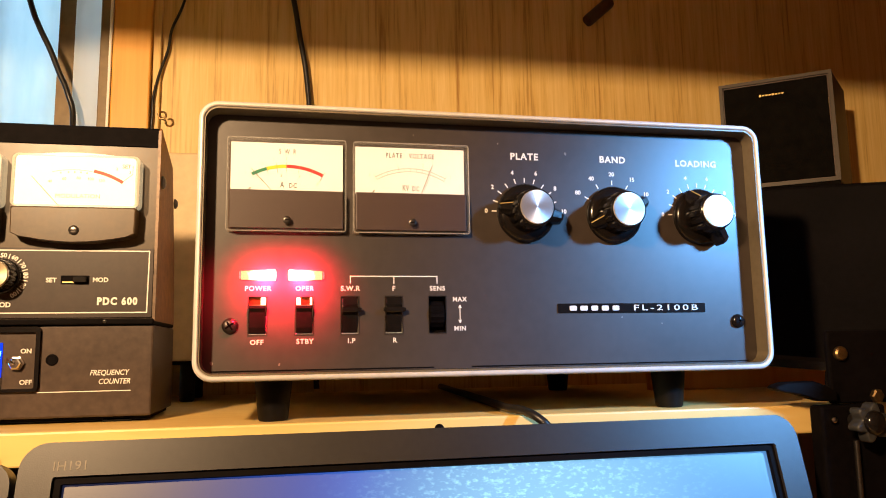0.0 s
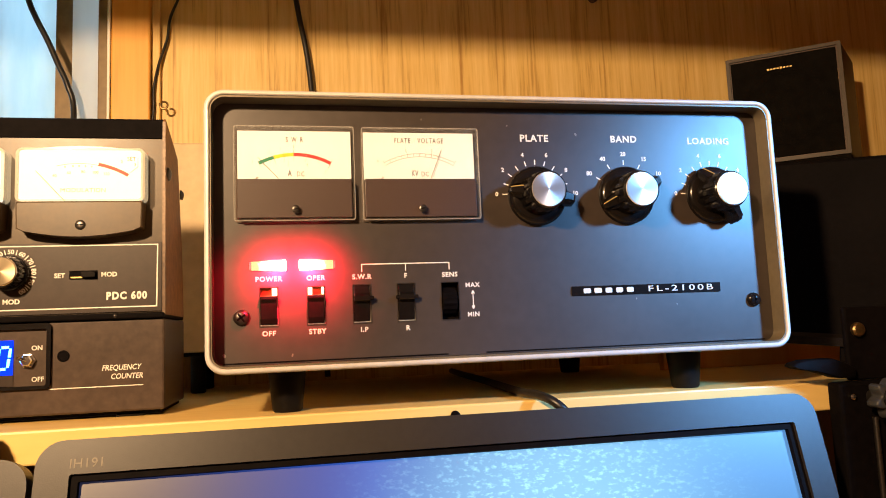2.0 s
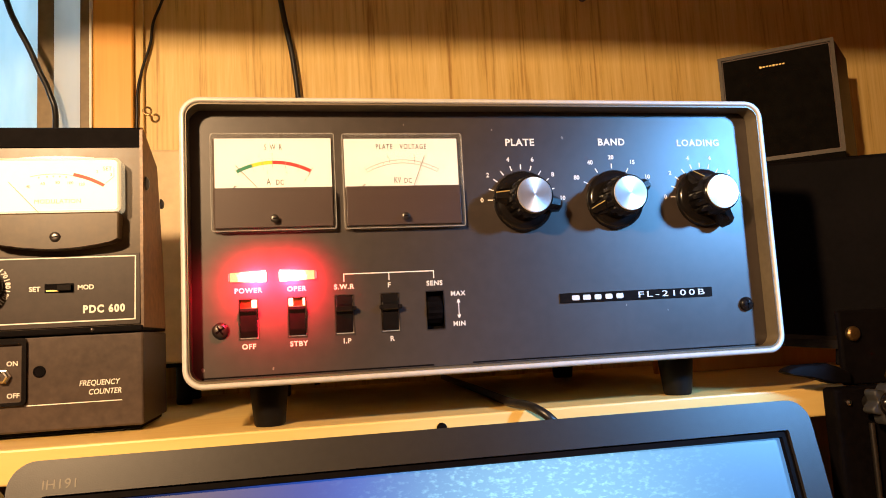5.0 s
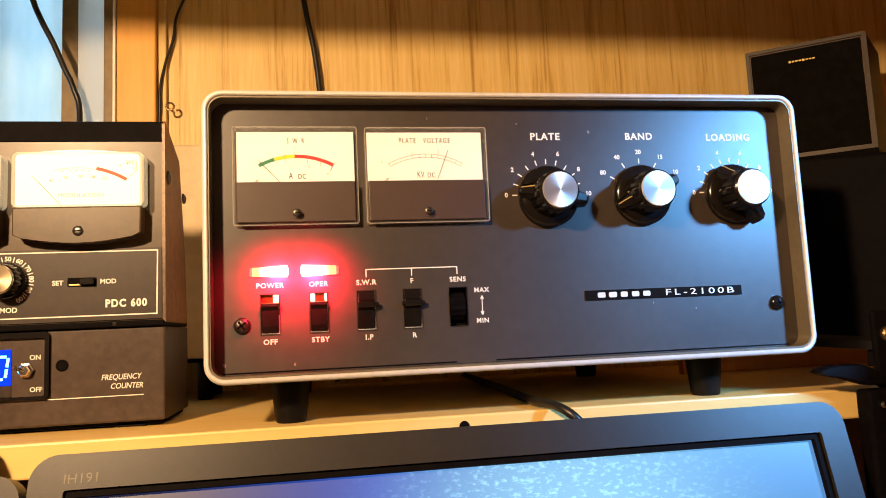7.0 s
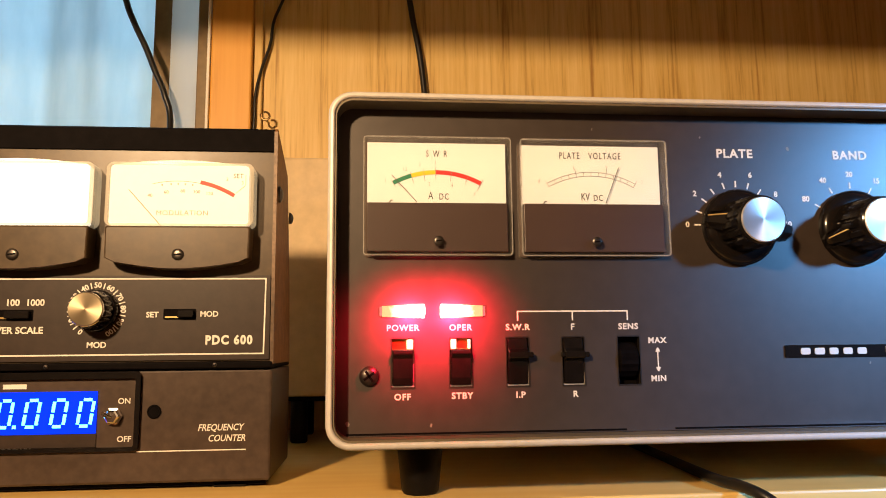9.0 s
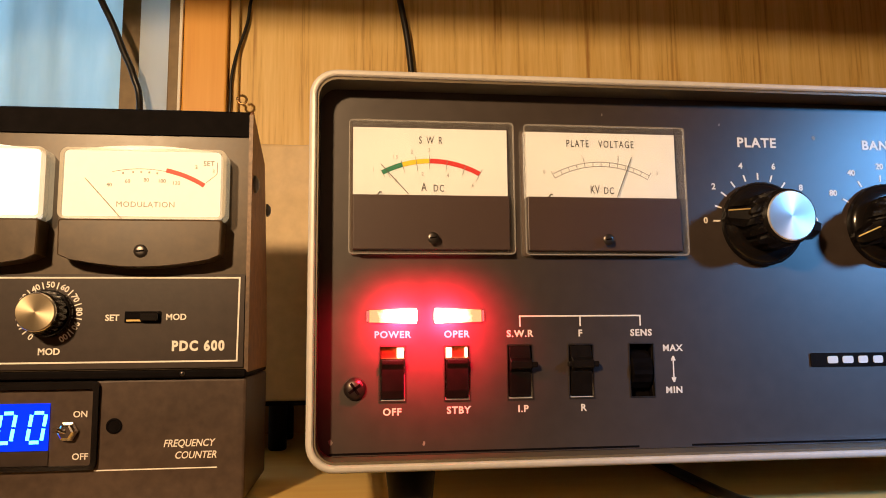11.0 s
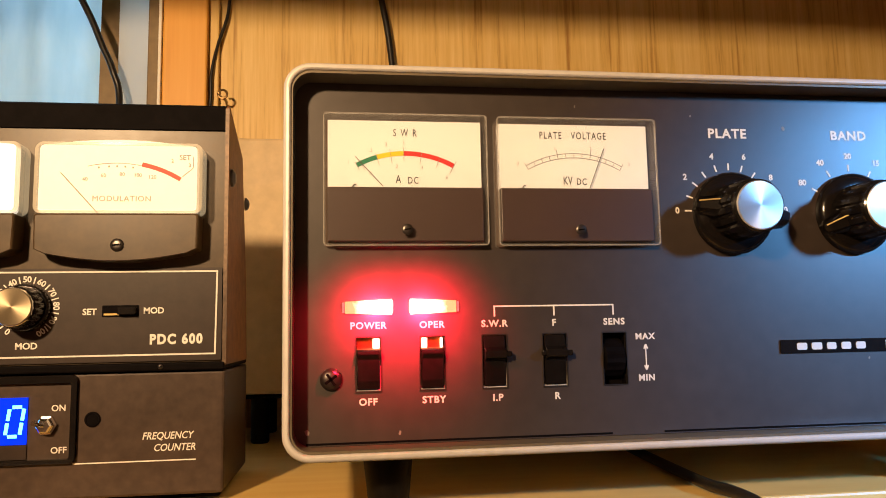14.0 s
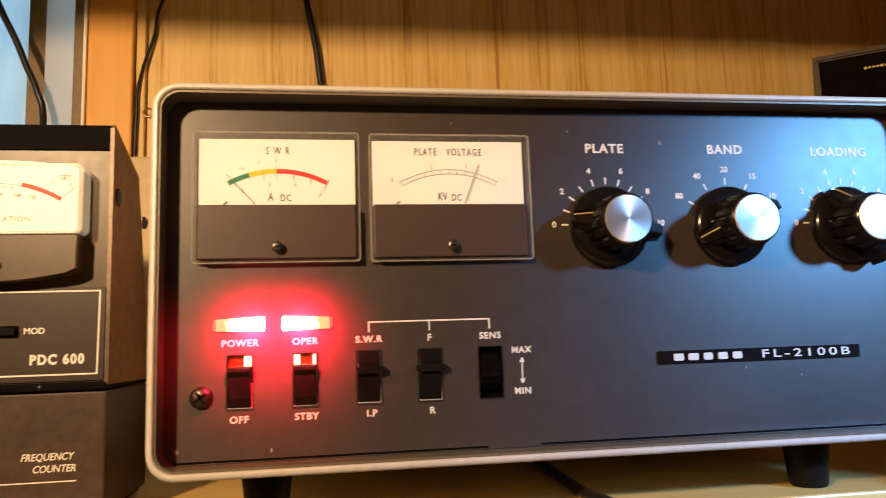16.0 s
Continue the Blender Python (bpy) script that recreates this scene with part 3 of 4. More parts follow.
# feet
for x in (0.0385, 0.2835):
    for y in (0.022, 0.225):
        bm = bmesh.new()
        rings = []
        for r, z in ((0.0105, AZ0 - 0.0002), (0.0104, 0.0200), (0.0084, 0.0012), (0.0076, 0.0001)):
            rings.append([bm.verts.new((x + r * math.cos(2 * math.pi * i / 28), y + r * math.sin(2 * math.pi * i / 28), z)) for i in range(28)])
        for a, b in zip(rings, rings[1:]):
            for i in range(28):
                bm.faces.new((a[i - 1], a[i], b[i], b[i - 1]))
        bm.faces.new(rings[0]), bm.faces.new(rings[-1])
        part("foot", bm, M_RUBBER, amp, "tapered black rubber foot", True)

screw_head(0.0155, -0.0001, 0.0530, 0.0043, M_STEEL, amp, "cross", "dark cross-head screw", 35)
screw_head(0.3212, -0.0001, 0.0530, 0.0043, M_BLACK, amp, "cross", "black cross-head screw", 10)


def panel_meter(x0, x1, z0, z1, words, unit, coloured, needle):
    """A rectangular panel meter: base, dial card, clear cover, dark lower half, scale and needle."""
    cover = part("meter", prism(outline(x0 + 0.0004, x1 - 0.0004, z0 + 0.0004, z1 - 0.0004, 0.0014, 4), -0.0012, -0.0002), M_FROST, amp, "rectangular panel meter under a clear cover")
    split = 0.1276
    part("dial", box(x0 + 0.0016, x1 - 0.0016, -0.0036, -0.0013, split, z1 - 0.0014), M_DIAL, cover, "cream meter dial")
    part("lower_cover", box(x0 + 0.0016, x1 - 0.0016, -0.0072, -0.0013, z0 + 0.0020, split - 0.0001, 0.0004), M_SMOKE, cover, "dark lower half of the meter")
    hull = part("clear_cover", ring_solid(outline(x0, x1, z0, z1, 0.0016, 4), outline(x0 + 0.0011, x1 - 0.0011, z0 + 0.0011, z1 - 0.0011, 0.0008, 4), -0.0088, -0.0003), M_EDGE, cover, "clear acrylic meter cover")
    pane = part("pane", prism(outline(x0 + 0.0004, x1 - 0.0004, z0 + 0.0004, z1 - 0.0004, 0.0012, 4), -0.0096, -0.0089, inset=0.0003), M_CLEAR, cover)
    screw_head((x0 + x1) / 2, -0.0097, z0 + 0.0063, 0.0022, M_STEEL, cover, "line", "", 8, 0.0006)
    rim_bm = ring_solid(outline(x0, x1, z0, z1, 0.0016, 4), outline(x0 + 0.0004, x1 - 0.0004, z0 + 0.0004, z1 - 0.0004, 0.0012, 4), -0.0099, -0.0089)
    rim = part("cover_edge", rim_bm, M_RIM, cover, "bright polished edge of the cover")
    for clear_part in (hull, pane, rim):
        clear_part.visible_shadow = False
    y = -0.0037
    cx, cz, r = (x0 + x1) / 2 + 0.0001, 0.1014, 0.0405

    def on(a, away):
        return cx + math.cos(radians(a)) * (r + away), cz + math.sin(radians(a)) * (r + away)
    marks = bmesh.new()
    if coloured:
        for m, b0, b1 in ((M_GREEN, 118.6, 106.5), (M_YELLOW, 106.5, 91), (M_RED, 91, 61.5)):
            part("scale_band", stroke(arc(cx, cz, r, b0, b1), 0.0019, y), m, cover)
        for a, low, high in ((118.8, -0.0022, 0.0014), (116, -0.0034, 0.0012), (106.5, -0.0036, 0.0018), (98.5, -0.0036, 0.0022), (91, -0.0034, 0.0024), (81, -0.0036, 0.0008), (70.5, -0.0034, 0.0008), (61.3, -0.0034, 0.0022)):
            stroke([on(a, low), on(a, high)], 0.00018, y - 0.0001, marks)
        for text, a, away in (("1", 122, 0.0026), ("1.5", 109, 0.0036), ("2", 100, 0.0042), ("3", 91, 0.0044), ("0", 113.5, -0.0052), (".2", 96, -0.0052), (".4", 79.5, -0.0052), (".6", 62, -0.0056)):
            lettering(text, on(a, away)[0], y, on(a, away)[1], 0.0016, M_DIALFAINT, cover, stretch=0.8)
    else:
        for away in (-0.0009, 0.0009):
            stroke(arc(cx, cz, r + away, 119.5, 60.5), 0.0002, y, marks)
        for i in range(13):
            a = 119.5 - 59 * i / 12
            stroke([on(a, -0.0011), on(a, 0.0030 if i in (4, 8) else 0.0024 if i in (0, 12) else 0.0009)], 0.00018, y, marks)
        for text, a in (("0", 123), ("1", 100.5), ("2", 80.5), ("3", 57.5)):
            lettering(text, on(a, 0.0034)[0], y, on(a, 0.0034)[1], 0.0016, M_DIALFAINT, cover, stretch=0.8)
    part("scale_marks", marks, M_DIALGREY, cover)
    lettering(words, cx - 0.0002, y, 0.1502, 0.0030, M_DIALINK, cover, stretch=0.66, space=1.35 if coloured else 1.3)
    lettering(unit[0], cx - 0.0030, y, 0.1312, 0.0034, M_DIALINK, cover, stretch=0.66)
    lettering(unit[1], cx + 0.0029, y, 0.1308, 0.0028, M_DIALINK, cover, stretch=0.72, space=1.2)
    part("needle", stroke(needle, 0.00030, -0.0046), M_DIALINK, cover, "thin black needle")
    part("needle_stop", stroke([(x0 + 0.0112, split + 0.0004), (x0 + 0.0120, split + 0.0015), (x0 + 0.0128, split + 0.0014)], 0.0005, y - 0.0003), M_DIALINK, cover)
    return cover


panel_meter(0.0128, 0.0776, 0.1040, 0.1566, "S W R", ("A", "DC"), True, ((0.0252, 0.1402), (0.0362, 0.1282)))
panel_meter(0.0816, 0.1485, 0.1038, 0.1563, "PLATE   VOLTAGE", ("KV", "DC"), False, ((0.1278, 0.1448), (0.1212, 0.1282)))

# flecks and chips in the paint
for x, z, r in ((0.2118, 0.1562, 0.0007), (0.1175, 0.1640, 0.0004), (0.0064, 0.0330, 0.0008), (0.2440, 0.0560, 0.0004), (0.0420, 0.0318, 0.0006), (0.2700, 0.0520, 0.0004), (0.1690, 0.1610, 0.0004)):
    part("paint_chip", prism([(x + r * (1 + 0.4 * math.sin(5 * k + 90 * x)) * math.cos(k), z + r * 1.5 * math.sin(k)) for k in [2 * math.pi * i / 7 for i in range(7)]], -0.00009, -0.00001), M_CHIP, amp)

# dark gap between panel and case along the bottom
for x0, x1 in ((0.150, 0.3270), (0.006, 0.128)):
    part("panel_gap", sheet([(-0.00012, AZ0 + 0.0047), (-0.00012, AZ0 + 0.0055), (-0.00002, AZ0 + 0.0055), (-0.00002, AZ0 + 0.0047)], x0, x1), M_MATT, amp)

# printed words on the panel
for word, x, z, size in (("PLATE", 0.1854, 0.1533, 0.0040), ("BAND", 0.2426, 0.1533, 0.0040), ("LOADING", 0.2994, 0.1526, 0.0040),
                         ("POWER", 0.0300, 0.0733, 0.0026), ("OPER", 0.0552, 0.0733, 0.0026), ("S.W.R", 0.0805, 0.0733, 0.0026), ("F", 0.1052, 0.0733, 0.0026), ("SENS", 0.1306, 0.0733, 0.0026),
                         ("OFF", 0.0298, 0.0438, 0.0026), ("STBY", 0.0556, 0.0440, 0.0026), ("I.P", 0.0812, 0.0440, 0.0026), ("R", 0.1056, 0.0440, 0.0026),
                         ("MAX", 0.1436, 0.0670, 0.0025), ("MIN", 0.1436, 0.0502, 0.0025)):
    lettering(word, x, 0.0, z, size, M_INK, amp, bold=0.042, space=1.14, stretch=1.02)
bm = stroke([(0.0803, 0.0803), (0.1307, 0.0803)], 0.0006, 0.0)
for x in (0.0806, 0.1053, 0.1304):
    stroke([(x, 0.0805), (x, 0.0762)], 0.0006, -0.00003, bm)
part("bracket_line", bm, M_INK, amp)
bm = stroke([(0.1437, 0.0638), (0.1437, 0.0535)], 0.0005, 0.0)
for z, s in ((0.0638, 1), (0.0535, -1)):
    stroke([(0.1429, z - s * 0.0018), (0.1437, z)], 0.0006, -0.00003, bm), stroke([(0.1445, z - s * 0.0018), (0.1437, z)], 0.0006, -0.00006, bm)
part("arrow_line", bm, M_INK, amp)

# raised tape label
tape = part("tape_label", prism(outline(0.2032, 0.2992, 0.0587, 0.0643, 0.0004, 2), -0.0006, -0.00002), M_BLACK, amp, "black embossed tape label")
for x, w in ((0.2128, 0.0046), (0.2196, 0.0048), (0.2264, 0.0042), (0.2332, 0.0044), (0.2400, 0.0044)):
    part("embossed_mark", prism(outline(x - w / 2, x + w / 2, 0.0600, 0.0630, 0.0008, 3), -0.0009, -0.0006), M_EMBOSS, tape)
lettering("FL-2100B", 0.2728, -0.0006, 0.0615, 0.0034, M_EMBOSS, tape, bold=0.015, stretch=1.75, space=1.35)

# indicator lamps
for x, inward in zip(LAMPS, (1, -1)):
    narrow, wide = x - inward * 0.0092, x + inward * 0.0090
    shape = [(narrow, 0.0782), (wide, 0.0776), (wide + inward * 0.0005, 0.0790), (wide + inward * 0.0005, 0.0824), (wide, 0.0837), (narrow, 0.0829)]
    lens = part("indicator_lamp", prism(shape if inward > 0 else shape[::-1], -0.0022, -0.0001, inset=0.0005), lens_material("glowing_lens", x + inward * 0.0060), amp, "glowing red indicator lamp")
    part("lens_end", box(min(narrow, narrow - inward * 0.0012), max(narrow, narrow - inward * 0.0012), -0.0014, -0.0001, 0.0784, 0.0827, 0.0002), M_RIM, lens)
    # unseen spot added before the panel to cast the lens's red halo
    bulb = lamp("indicator_bulb", "SPOT", look((x + inward * 0.003, -0.0210, 0.0800), (x + inward * 0.003, 0.0, 0.0755)), 0.80, (1.0, 0.010, 0.035), radius=0.003)
    bulb.data.spot_size, bulb.data.spot_blend = radians(132), 1.0

# switches
for i, x in enumerate(SWITCHES):
    z0, z1 = 0.0478, 0.0690
    pocket = bmesh.new()
    box(x - 0.0056, x + 0.0056, 0.0060, 0.0068, z0 - 0.0006, z1 + 0.0006, bm=pocket)
    for q in ((x - 0.0056, x - 0.0050, z0, z1), (x + 0.0050, x + 0.0056, z0, z1)):
        box(q[0], q[1], 0.0023, 0.0060, q[2], q[3], bm=pocket)
    for q in ((z0 - 0.0006, z0), (z1, z1 + 0.0006)):
        box(x - 0.0056, x + 0.0056, 0.0023, 0.0060, q[0], q[1], bm=pocket)
    sw = part("switch", pocket, M_CHROME if i < 4 else M_MATT, amp, "slide switch in a bright metal slot" if i < 4 else "thumbwheel in a metal slot")
    frame_bm = ring_solid(outline(x - 0.0053, x + 0.0053, z0 - 0.0003, z1 + 0.0003, 0.0003, 1), outline(x - 0.0049, x + 0.0049, z0 + 0.0002, z1 - 0.0002, 0.0002, 1), -0.0003, 0.0015)
    part("slot_rim", frame_bm, M_STEEL, sw)
    if i < 4:
        # pale slips stand in for the glints along the slot's bottom and right side
        part("slot_ledge", box(x - 0.0048, x + 0.0048, 0.0004, 0.0050, z0 + 0.0003, z0 + 0.0007, 0.0001), M_LIP, sw, "bright bottom of the slot")
        part("slot_side", box(x + 0.0044, x + 0.0048, 0.0002, 0.0050, z0 + 0.0008, z0 + 0.0100, 0.0001), M_ALU, sw)
    if i == 4:
        wheel = bmesh.new()
        n = 40
        prof = [(x - 0.0045, 0.0158), (x - 0.0040, 0.0164), (x + 0.0036, 0.0164), (x + 0.0041, 0.0158)]
        rings = [[wheel.verts.new((px, 0.0140 - (r if k % 2 else r * 0.975) * math.cos(2 * math.pi * k / n), 0.0584 + (r if k % 2 else r * 0.975) * math.sin(2 * math.pi * k / n) * 0.62)) for k in range(n)] for px, r in prof]
        for a, b in zip(rings, rings[1:]):
            for k in range(n):
                wheel.faces.new((a[k - 1], a[k], b[k], b[k - 1]))
        wheel.faces.new(rings[0]), wheel.faces.new(rings[-1])
        part("thumbwheel", wheel, M_MATT, sw, "ribbed black thumbwheel")
        continue
    top = z1 - (0.0052 if i < 2 else 0.0004)
    if i < 2:
        part("reflector", sheet([(-0.0002, top + 0.0003), (0.0046, z1 - 0.0003), (0.0052, z1 - 0.0003), (0.0004, top + 0.0001)], x - 0.0046, x + 0.0046), M_BRASS, sw, "bright slot floor lit by the lamp above")
        # the lamp's glints in the slot, put in as small glowing pieces
        glints = ((x + 0.0030, 0.0028),) if i == 0 else ((x - 0.0032, 0.0024), (x + 0.0036, 0.0012))
        for gx, gw in glints:
            part("bulb", prism(outline(gx - gw / 2, gx + gw / 2, top + 0.0005, z1 - 0.0006, 0.0005, 3), -0.0006, 0.0002, inset=0.0003), M_GLINT, sw, "glint of the lamp painted into the slot", True)
    knob = bmesh.new()
    side = [(z0 + 0.0009, 0.0045), (z0 + 0.0009, -0.0006), (z0 + 0.0040, -0.0018), (top - 0.0035, -0.0026), (top - 0.0016, -0.0044), (top, -0.0042), (top, 0.0045)]
    if i >= 2:
        side = [(z0 + 0.0009, 0.0045), (z0 + 0.0009, -0.0004), (0.0585, -0.0012), (0.0600, -0.0045), (0.0626, -0.0045), (0.0640, -0.0014), (top, -0.0004), (top, 0.0045)]
    faces = []
    for px in (x - 0.0044, x + 0.0042):
        faces.append([knob.verts.new((px, yy, zz)) for zz, yy in side])
    for a in range(len(side)):
        knob.faces.new((faces[0][a], faces[0][a - 1], faces[1][a - 1], faces[1][a]))
    knob.faces.new(faces[0]), knob.faces.new(faces[1][::-1])
    bmesh.ops.recalc_face_normals(knob, faces=knob.faces)
    bmesh.ops.bevel(knob, geom=knob.edges[:], offset=0.00025, segments=1, affect="EDGES")
    part("slider", knob, M_BLACK, sw, "black slider")
    if i >= 2:
        part("slider_tab", box(x - 0.0062 if i == 3 else x - 0.0040, x + 0.0064, -0.0040, -0.0016, 0.0602, 0.0624, 0.0005), M_BLACK, sw)


# knobs
def big_knob(x, z, turn, marks, numbers):
    dial = bmesh.new()
    for a in marks:
        c, s = math.cos(radians(a)), math.sin(radians(a))
        stroke([(x + c * 0.0178, z + s * 0.0178), (x + c * 0.0208, z + s * 0.0208)], 0.0007, 0.0, dial)
    part("dial_marks", dial, M_INK, amp)
    for text, a, r in numbers:
        lettering(text, x + math.cos(radians(a)) * r, 0.0, z + math.sin(radians(a)) * r, 0.0025, M_INK, amp, bold=0.045)
    z -= 0.0013
    base = part("knob", lathe([(0.0176, 0.0004), (0.0177, 0.0022), (0.0172, 0.0034), (0.0150, 0.0048), (0.0120, 0.0052)], 48, centre=(x, 0, z)), M_BLACK, amp, "black bar knob with a spun aluminium cap", True)
    part("grip", lathe([(0.0122, 0.0050), (0.0120, 0.0120), (0.0114, 0.0195), (0.0106, 0.0205)], 96, centre=(x, 0, z), flutes=16, depth=0.07), M_BLACK, base, "fluted black grip", True)
    bar = bmesh.new()
    c, s = math.cos(radians(turn)), math.sin(radians(turn))
    ends = []
    for along, half, up in ((-0.0182, 0.0020, 0.0052), (-0.0172, 0.0036, 0.0066), (-0.0082, 0.0060, 0.0150), (-0.0060, 0.0062, 0.0160), (0.0090, 0.0056, 0.0158), (0.0182, 0.0040, 0.0138), (0.0206, 0.0034, 0.0100)):
        ring = []
        for w, d in ((-half, 0.0046), (-half * 0.86, up - 0.0040), (-half * 0.40, up), (half * 0.40, up), (half * 0.86, up - 0.0040), (half, 0.0046)):
            ring.append(bar.verts.new((x + c * along - s * w, -d, z + s * along + c * w)))
        ends.append(ring)
    for a, b in zip(ends, ends[1:]):
        for k in range(len(a)):
            bar.faces.new((a[k - 1], a[k], b[k], b[k - 1]))
    bar.faces.new(ends[0]), bar.faces.new(ends[-1][::-1])
    part("pointer_bar", bar, M_BLACK, base, "glossy black pointer bar")
    # warm highlight along one edge of the bar, drawn as a gold line
    edge = [(x + c * a - s * w, -d, z + s * a + c * w) for a, w, d in ((-0.0178, 0.0016, 0.0064), (-0.0130, 0.0022, 0.0109), (-0.0082, 0.0026, 0.0154), (-0.0060, 0.0026, 0.0163), (-0.0030, 0.0025, 0.0163))]
    part("pointer_line", tube(edge, 0.00034, 6, 2), M_GOLD, base, "thin gold line painted as the bar's lit edge")
    part("cap_ring", lathe([(0.0108, 0.0195), (0.0108, 0.0216), (0.0101, 0.0222)], 48, centre=(x, 0, z)), M_BLACK, base, "", True)
    cap = part("cap", lathe([(0.0100, 0.0200), (0.0100, 0.0224), (0.0096, 0.0228), (0.0006, 0.0230)], 64, centre=(x, 0, z)), M_CAP, base, "spun aluminium cap", True)
    return base


def spun(name="turned_cap", colour=(0.86, 0.85, 0.83)):
    """Turned aluminium: fine rings and a stretched highlight about each cap's own axis."""
    mat = bpy.data.materials.new(name)
    mat.use_nodes = True
    nodes, links = mat.node_tree.nodes, mat.node_tree.links
    b = nodes["Principled BSDF"]
    b.inputs["Base Color"].default_value, b.inputs["Metallic"].default_value, b.inputs["Roughness"].default_value = (*colour, 1), 0.9, 0.42
    b.inputs["Anisotropic"].default_value = 0.75
    tan = nodes.new("ShaderNodeTangent")
    tan.direction_type, tan.axis = "RADIAL", "Y"
    links.new(tan.outputs[0], b.inputs["Tangent"])
    return mat


M_CAP = spun()
M_CAPDULL = spun("dull_turned_cap", (0.30, 0.25, 0.17))


def recentre(ob, x, y, z):
    """Moves the mesh's origin to the knob's axis, leaving the mesh where it is."""
    ob.data.transform(Matrix.Translation((-x, -y, -z)))
    ob.location = (x, y, z)


tens = [180 - 18 * i for i in range(11)]
loops = (("0", 180, 0.0242), ("2", 144, 0.0247), ("4", 107.5, 0.0247), ("6", 72.5, 0.0247), ("8", 37, 0.0242), ("10", 1, 0.0244))
bands = (("80", 151, 0.0257), ("40", 122, 0.0253), ("20", 90, 0.0245), ("15", 58, 0.0253), ("10", 29, 0.0257))
for x, turn, marks, numbers in ((0.1850, -10, tens, loops), (0.2415, 24, [151, 120.5, 90, 59.5, 29], bands), (0.2990, -57, tens, loops)):
    k = big_knob(x, 0.1196, turn, marks, numbers)
    for ch in k.children:
        if ch.name.startswith("cap"):
            recentre(ch, x, 0, 0.1183)

# ---- the power meter with frequency counter ----
pm = thing("power_meter", (0, 0, 0), "black twin-meter radio power meter with a blue frequency counter", "power meter")
PX0, PX1, PY, PB = -0.2130, -0.0310, 0.0450, 0.1150


part("body", sheet([(PY, 0.0595), (PY, 0.1632), (0.088, 0.1560), (0.112, 0.0595)], PX0 + 0.0012, PX1 - 0.0014), M_SKIRT, pm, "satin black meter front")
cover = sheet([(PY - 0.0012, 0.1633), (PY - 0.0012, 0.1742), (PY + 0.0004, 0.1752), (0.0875, 0.1612), (0.0875, 0.1575), (PY + 0.002, 0.1633)], PX0 + 0.0012, PX1 - 0.0014)
part("hood", cover, M_MATT, pm, "black top hood with a short front lip")
part("side_plate", sheet([(PY - 0.0010, 0.0580), (PY - 0.0010, 0.1740), (PY + 0.0004, 0.1754), (0.0885, 0.1612), (0.1060, 0.1020), (0.1125, 0.0580)], PX1 - 0.0013, PX1), M_SIDE, pm, "brown-black side plate")
part("side_plate", sheet([(PY - 0.0010, 0.0580), (PY - 0.0010, 0.1740), (PY + 0.0004, 0.1754), (0.0885, 0.1612), (0.1060, 0.1020), (0.1125, 0.0580)], PX0, PX0 + 0.0011), M_SIDE, pm)
for y, z, r in ((0.0520, 0.1430, 0.0042), (0.0985, 0.1390, 0.0036)):
    bm = lathe([(r, 0), (r * 0.95, 0.0010), (r * 0.55, 0.0020), (r * 0.1, 0.0023)], 6 if r < 0.004 else 20)
    bmesh.ops.rotate(bm, cent=(0, 0, 0), matrix=Matrix.Rotation(radians(90), 3, "Z"), verts=bm.verts)
    bmesh.ops.translate(bm, vec=(PX1 + 0.0001, y, z), verts=bm.verts)
    part("case_screw", bm, M_STEEL, pm, "dark case screw")
part("worn_edge", box(PX1 - 0.0016, PX1 + 0.0001, PY - 0.0013, PY - 0.00105, 0.0585, 0.1735), M_WORN, pm, "worn bright edge of the side plate")
# control plate with its printed border
part("control_plate", prism(outline(PX0 + 0.004, -0.0330, 0.0602, 0.1008, 0.0006, 2), PY - 0.0012, PY - 0.0001), M_PLATE, pm, "black control plate with a cream border")
fy = PY - 0.0012
bm = stroke([(PX0 + 0.006, 0.0992), (-0.0349, 0.0992)], 0.0007, fy)
stroke([(PX0 + 0.006, 0.0630), (-0.0354, 0.0630)], 0.0007, fy, bm), stroke([(-0.0352, 0.0995), (-0.0357, 0.0627)], 0.0007, fy - 0.00004, bm)
part("border_line", bm, M_INK, pm)
part("lower_ledge", box(PX0, PX1 - 0.0005, PY - 0.0030, PB, 0.0560, 0.0594, 0.0008), M_MATT, pm, "dark ledge between meter and counter")
for x in (-0.058, -0.135, -0.165):
    screw_head(x, PY - 0.0031, 0.0578, 0.0011, M_STEEL, pm, "line", "", 30)


